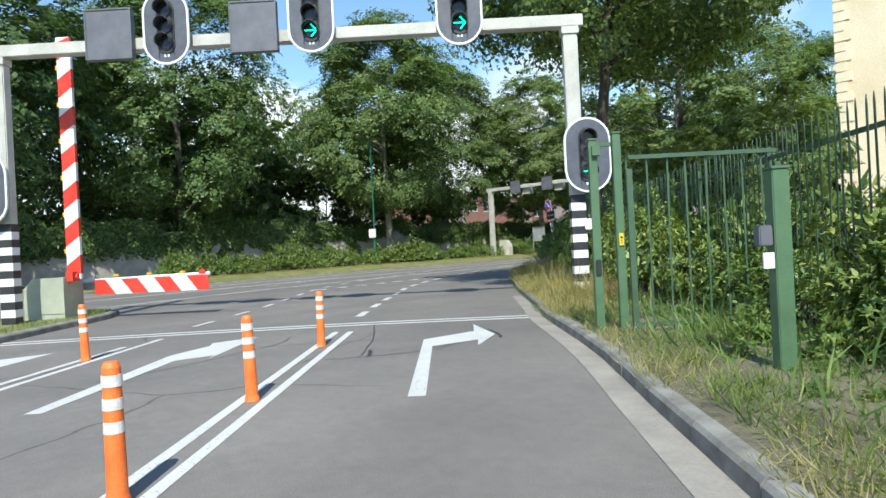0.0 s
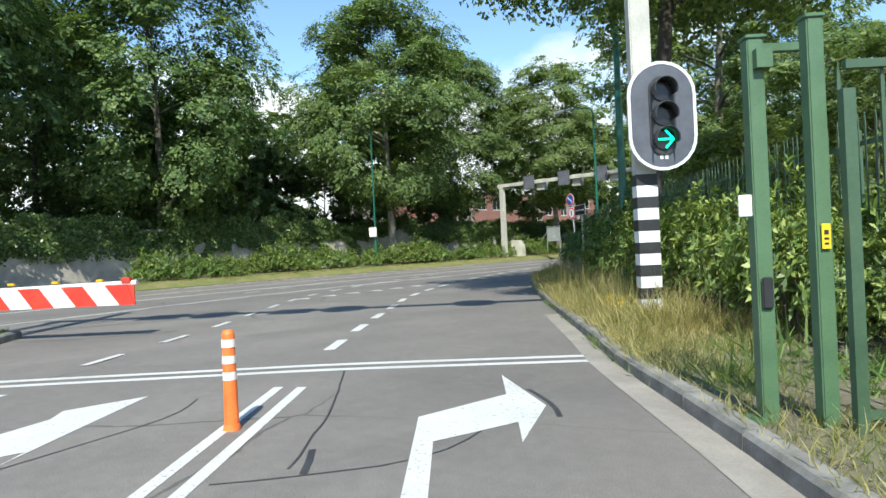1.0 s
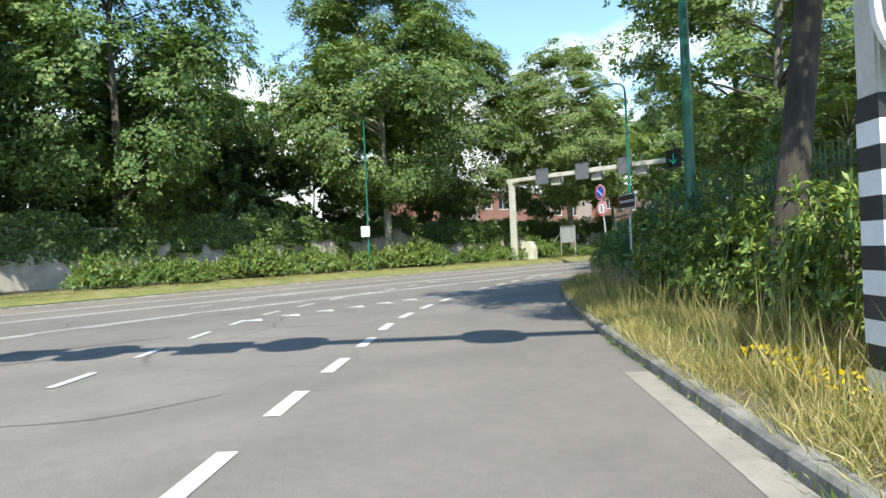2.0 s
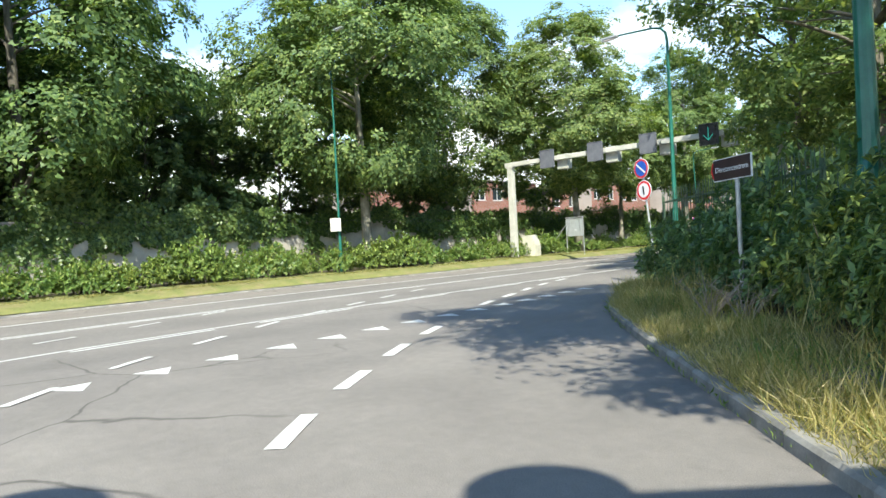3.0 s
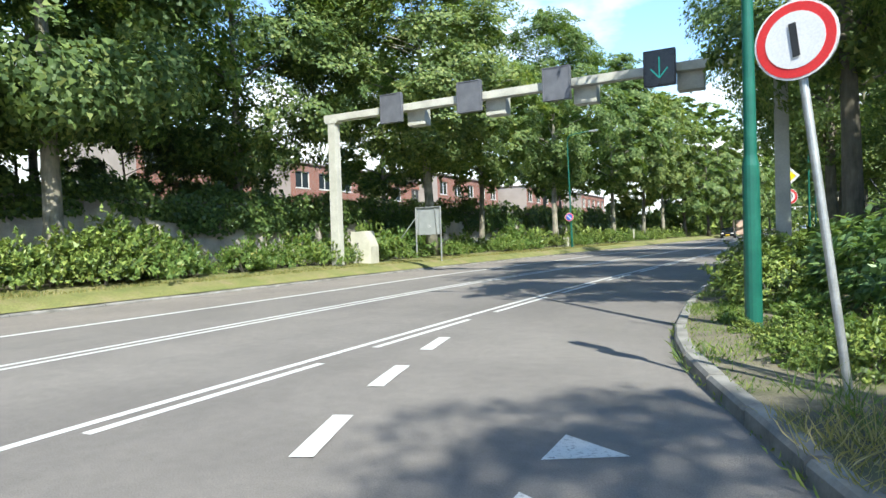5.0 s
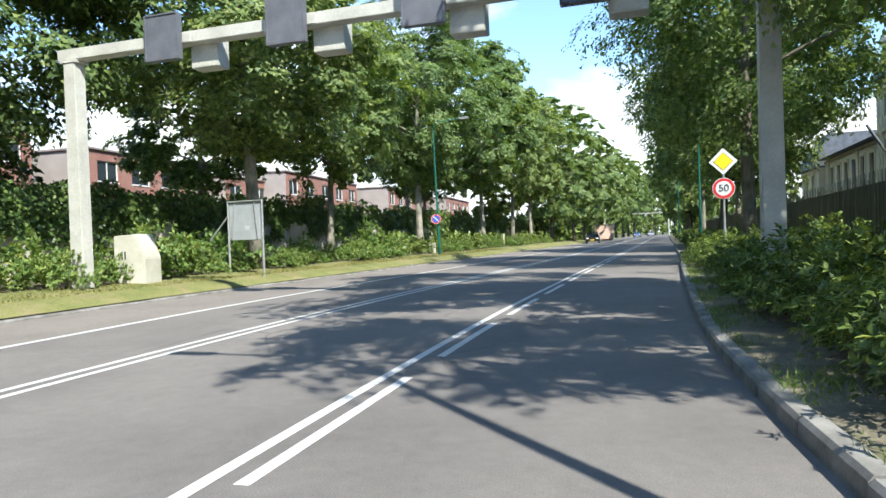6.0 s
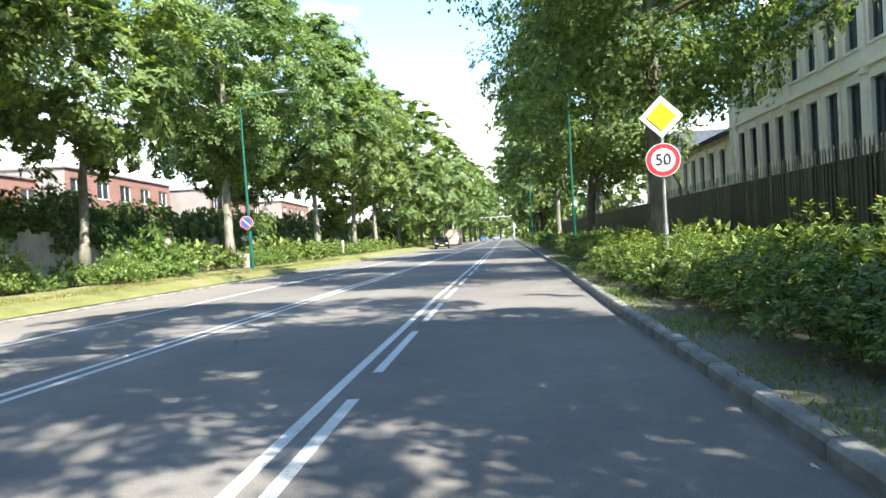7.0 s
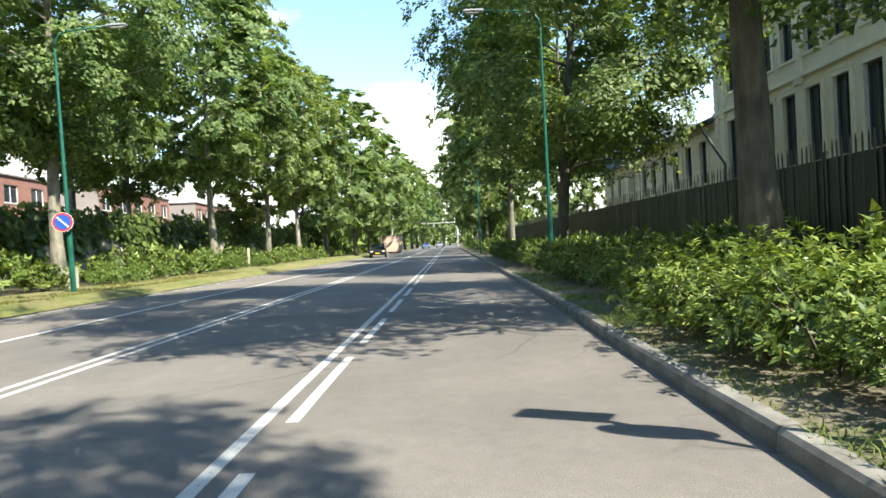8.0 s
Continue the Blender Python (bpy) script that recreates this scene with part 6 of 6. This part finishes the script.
def wall_with_openings(bm, ln, h, t, openings):
    """A wall along x from 0 to ln with openings (x, z, w, h), front at y = 0, going back by t."""
    xs = sorted({0.0, ln, *[o[0] - o[2] / 2 for o in openings], *[o[0] + o[2] / 2 for o in openings]})
    for a, b in zip(xs, xs[1:]):
        if b - a < 1e-4:
            continue
        mid = (a + b) / 2
        cuts = sorted((o[1], o[1] + o[3]) for o in openings if o[0] - o[2] / 2 < mid < o[0] + o[2] / 2)
        z = 0.0
        for lo, hi in cuts + [(h, h)]:
            if lo - z > 1e-4:
                box(bm, b - a, t, lo - z, mid, t / 2, z)
            z = hi
    bmesh.ops.remove_doubles(bm, verts=bm.verts, dist=1e-4)
    return bm


def brick_house(x, y, turn, ln, depth, h, label, wins):
    """A flat-roofed brick house; its front along local x, looking towards -y."""
    hs = thing("brick_house", pose(x, y, 0.3, 0, 0, turn), label, "house", "brick houses")
    bm = bmesh.new()
    wall_with_openings(bm, ln, h, 0.3, wins)
    part("front_wall", bm, BRICK, hs)
    for nm, sx, sy, px, py in (("side_wall", 0.3, depth, 0.15, depth / 2 + 0.3), ("side_wall", 0.3, depth, ln - 0.15, depth / 2 + 0.3), ("back_wall", ln, 0.3, ln / 2, depth + 0.45)):
        bm = bmesh.new()
        box(bm, sx, sy, h, px, py, 0)
        part(nm, bm, BRICK, hs)
    bm = bmesh.new()
    box(bm, ln + 0.3, depth + 0.9, 0.14, ln / 2, depth / 2 + 0.3, h)
    part("roof", bm, ROOF_FELT, hs, "pale flat roof edge")
    bm = bmesh.new()
    box(bm, ln - 0.7, 0.1, h - 0.2, ln / 2, 1.6, 0.05)
    part("inner_wall", bm, STUCCO, hs)
    for wx, wz, ww, wh in wins:
        window(hs, pose(wx, 0.1, wz), ww, wh, 3 if ww > 2 else 2)
    return hs


for x, y, ln, h, depth in ((-58.0, 66.5, 13.5, 8.0, 8.0), (-57.5, 81.0, 12.0, 7.3, 8.0), (-55.5, 88.0, 19.0, 8.2, 9.0), (-53.0, 109.0, 19.0, 7.9, 9.0), (-51.5, 130.0, 18.0, 7.6, 9.0), (-58.5, 52.0, 11.0, 8.8, 8.0)):
    wins = []
    k = int(ln / 3.2)
    for i in range(k):
        wins += [(1.7 + i * (ln - 3.4) / max(k - 1, 1), h - 2.2, 2.0, 1.5), (1.7 + i * (ln - 3.4) / max(k - 1, 1), 1.0, 1.9, 1.5)]
    brick_house(x, y, 93, ln, depth, h, "red brick house with white windows and flat roof", wins)


# ---- beige building behind the dark fence ----
def stone_building(y0, y1, h, label, rows, pitch, mansard, back=0.0):
    """Plastered front along the road with tall framed windows, quoins, bands and a slate roof."""
    x0 = -6.5 + back + 0.028 * (y0 - 32)
    ln = y1 - y0
    b = thing("plastered_building", pose(x0 + 0.028 * ln, y1, 0.2, 0, 0, -91.6), label, "building")
    n = int((ln - 1.5) / pitch)
    wins = [(1.3 + (i + 0.5) * (ln - 2.6) / n, z, w, hh) for z, w, hh in rows for i in range(n)]
    bm = bmesh.new()
    wall_with_openings(bm, ln, h, 0.45, wins)
    part("front_wall", bm, STUCCO, b)
    for px in (0.22, ln - 0.22):
        bm = bmesh.new()
        box(bm, 0.44, 13.0, h, px, 6.95, 0)
        part("side_wall", bm, STUCCO, b)
    bm = bmesh.new()
    box(bm, ln, 0.4, h, ln / 2, 13.65, 0)
    part("back_wall", bm, STUCCO, b)
    # black sheet stands in for the shade of the rooms behind the windows
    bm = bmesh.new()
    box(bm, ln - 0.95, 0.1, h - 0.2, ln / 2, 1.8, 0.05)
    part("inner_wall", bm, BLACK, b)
    for z in (rows[0][0] - 0.9, rows[0][0] + rows[0][2] + 0.55, h - 0.35):
        bm = bmesh.new()
        box(bm, ln + 0.16, 0.2, 0.22, ln / 2, -0.06, z, bevel=0.03)
        part("cornice", bm, STUCCO_TRIM, b)
    for px in (0.0, ln):
        for k in range(int(h / 0.42)):
            bm = bmesh.new()
            w = 0.62 if k % 2 else 0.42
            box(bm, w, w, 0.38, px + (w / 2 - 0.05) * (1 if px == 0 else -1), w / 2 - 0.05, 0.02 + k * 0.42, bevel=0.015)
            part("quoin", bm, STUCCO_TRIM, b)
    for wx, wz, ww, wh in wins:
        window(b, pose(wx, 0.16, wz), ww, wh, 2, FRAME_DARK, False)
    for wx, wz, ww, wh in wins:
        bm = bmesh.new()
        ring_plate(bm, [(wx - ww / 2 - 0.2, wz - 0.14), (wx + ww / 2 + 0.2, wz - 0.14), (wx + ww / 2 + 0.2, wz + wh + 0.2), (wx - ww / 2 - 0.2, wz + wh + 0.2)],
                   [(wx - ww / 2, wz), (wx + ww / 2, wz), (wx + ww / 2, wz + wh), (wx - ww / 2, wz + wh)], -0.07, 0.05)
        part("surround", bm, STUCCO_TRIM, b)
    for i in range(0, n + 1, 4):
        px = min(max(1.3 + i * (ln - 2.6) / n, 0.5), ln - 0.5)
        bm = bmesh.new()
        box(bm, 0.42, 0.16, h - 0.5, px, -0.06, 0.02, bevel=0.02)
        box(bm, 0.56, 0.24, 0.3, px, -0.08, rows[0][0] + rows[0][2] + 0.25, bevel=0.02)
        part("pilaster", bm, STUCCO_TRIM, b)
    for wx, wz, ww, wh in wins[:n]:
        bm = bmesh.new()
        prism(bm, [(wx + 0.68 * math.cos(a), wz + wh + 0.2 + 0.2 * math.sin(a)) for a in np.linspace(0, math.pi, 9)], -0.09, 0.02)
        part("window_hood", bm, STUCCO_TRIM, b)
    bm = bmesh.new()
    if mansard:
        prism(bm, [(-0.5, 0), (14.4, 0), (13.0, 3.4), (0.9, 3.4)], 0, ln, Matrix.Translation((0, 0, h)) @ pose(0, 0, 0, 0, 0, 90) @ pose(0, 0, 0) @ Matrix.Diagonal((1, -1, 1, 1)))
        part("roof", bm, SLATE, b, "dark slate mansard roof")
        for i in range(0, n, 2):
            wx = 1.3 + (i + 0.5) * (ln - 2.6) / n
            bm = bmesh.new()
            box(bm, 1.5, 1.9, 2.1, wx, 0.9, h + 0.35)
            prism(bm, [(wx - 0.95, h + 2.45), (wx + 0.95, h + 2.45), (wx, h + 3.1)], -0.2, 1.9)
            dormer = part("dormer", bm, STUCCO_TRIM, b)
            window(dormer, pose(wx, -0.08, h + 0.7), 0.95, 1.4, 2, FRAME_DARK, False)
    else:
        prism(bm, [(-0.9, 0), (14.4, 0), (13.6, 0.5), (0.2, 0.5)], 0, ln, Matrix.Translation((0, 0, h)) @ pose(0, 0, 0, 0, 0, 90) @ Matrix.Diagonal((1, -1, 1, 1)))
        part("roof", bm, SLATE, b, "low slate roof with overhanging eaves")
    return b


FRAME_DARK = plain("window_dark", (0.05, 0.06, 0.06), (0.09, 0.1, 0.1), 0.5, scale=3, bump=0.03)
stone_building(32.0, 86.0, 11.4, "beige plastered building with tall windows and stone bands", [(3.8, 1.12, 3.3), (8.7, 1.05, 1.95)], 2.0, True)
stone_building(86.6, 104.0, 7.6, "beige plastered middle wing with narrow tall windows", [(4.0, 1.1, 2.7)], 2.3, False, 0.5)
stone_building(104.6, 112.5, 7.0, "low beige plastered end pavilion with a slate roof", [(4.2, 1.0, 2.2)], 2.2, True)


# floodlight arms above the dark fence
for s0 in (12.0, 26.0, 40.0):
    (x, y), _ = stretch_of(FENCE_MAIN, s0, s0 + 0.1, 2)
    f = thing("fence_floodlight", pose(x + 0.15, y, 0.2), "grey tube lamp on a slanted arm above the fence", "lamp", "fence lamps")
    bm = bmesh.new()
    tube(bm, (0, 0, -0.1), (0, 0, 2.55), 0.03, seg=8)
    part("post", bm, DARK_GREEN, f)
    bm = bmesh.new()
    tube(bm, (0, 0, 2.5), (-0.45, 0.1, 3.3), 0.025, seg=8)
    part("arm", bm, DARK_GREEN, f)
    bm = bmesh.new()
    tube(bm, (-0.22, 0.05, 2.92), (-0.5, 0.11, 3.42), 0.032, seg=8)
    part("lamp_tube", bm, SHIELD, f)


# ---- far end of the road ----
def car(x, y, turn, paint, label):
    c = thing("car", pose(x, y, 0.0, 0, 0, turn), label, "car")
    bm = bmesh.new()
    prism(bm, [(-2.1, 0.28), (2.1, 0.28), (2.15, 0.62), (1.95, 0.86), (1.0, 0.95), (-1.9, 0.98), (-2.12, 0.7)], -0.86, 0.86)
    bmesh.ops.bevel(bm, geom=list(bm.edges), offset=0.06, segments=2, affect="EDGES")
    part("body", bm, paint, c)
    bm = bmesh.new()
    prism(bm, [(-1.85, 0.95), (1.0, 0.93), (0.4, 1.4), (-1.35, 1.44)], -0.74, 0.74)
    bmesh.ops.bevel(bm, geom=list(bm.edges), offset=0.07, segments=2, affect="EDGES")
    part("cabin_glass", bm, PANE, c)
    bm = bmesh.new()
    box(bm, 1.7, 1.3, 0.05, -0.48, 0, 1.41, bevel=0.02)
    part("roof", bm, paint, c)
    for wx in (-1.3, 1.3):
        for wy in (-0.8, 0.8):
            bm = bmesh.new()
            tube(bm, (wx, wy - 0.1, 0.32), (wx, wy + 0.1, 0.32), 0.32, seg=18)
            tyre = part("wheel", bm, RUBBER, c)
            bm = bmesh.new()
            tube(bm, (wx, wy - 0.106, 0.32), (wx, wy + 0.106, 0.32), 0.2, seg=14)
            part("rim", bm, STEEL, tyre)
    for wy in (-0.62, 0.62):
        bm = bmesh.new()
        box(bm, 0.08, 0.32, 0.14, 2.1, wy, 0.62, bevel=0.02)
        part("headlight", bm, BAND, c)
    bm = bmesh.new()
    box(bm, 0.02, 0.5, 0.11, 2.17, 0, 0.42)
    part("plate_bar", bm, YELLOW, c)
    return c


car(-27.95, 119.0, -88, CAR_DARK, "dark parked car on the far side strip")
car(-22.8, 212.0, -88, CAR_BLUE, "blue car far down the road")
car(-19.0, 228.0, 92, CAR_SILVER, "silver car far down the road")
s = thing("site_cabin", pose(-27.9, 149.0, 0.1, 0, 0, 3), "pale pink site cabin beside the far road", "cabin")
bm = bmesh.new()
box(bm, 2.9, 5.0, 2.4, 0, 0, 0.15, bevel=0.03)
part("body", bm, PINK, s)
bm = bmesh.new()
box(bm, 3.0, 5.1, 0.12, 0, 0, 2.55)
part("roof", bm, ROOF_FELT, s)
bm = bmesh.new()
box(bm, 2.4, 4.6, 0.2, 0, 0, -0.02)
part("skids", bm, BLACK, s)

# ---- kerbs, piece by piece ----
kerb("kerb_right", KERB_R, "worn pale concrete kerb along the road", 90)
kerb("kerb_island", ISLAND, "concrete kerb round the traffic island", 40, 0.0, -1)
kerb("kerb_left", GRASS_L, "low concrete kerb along the far verge", 0, -0.08, -1)
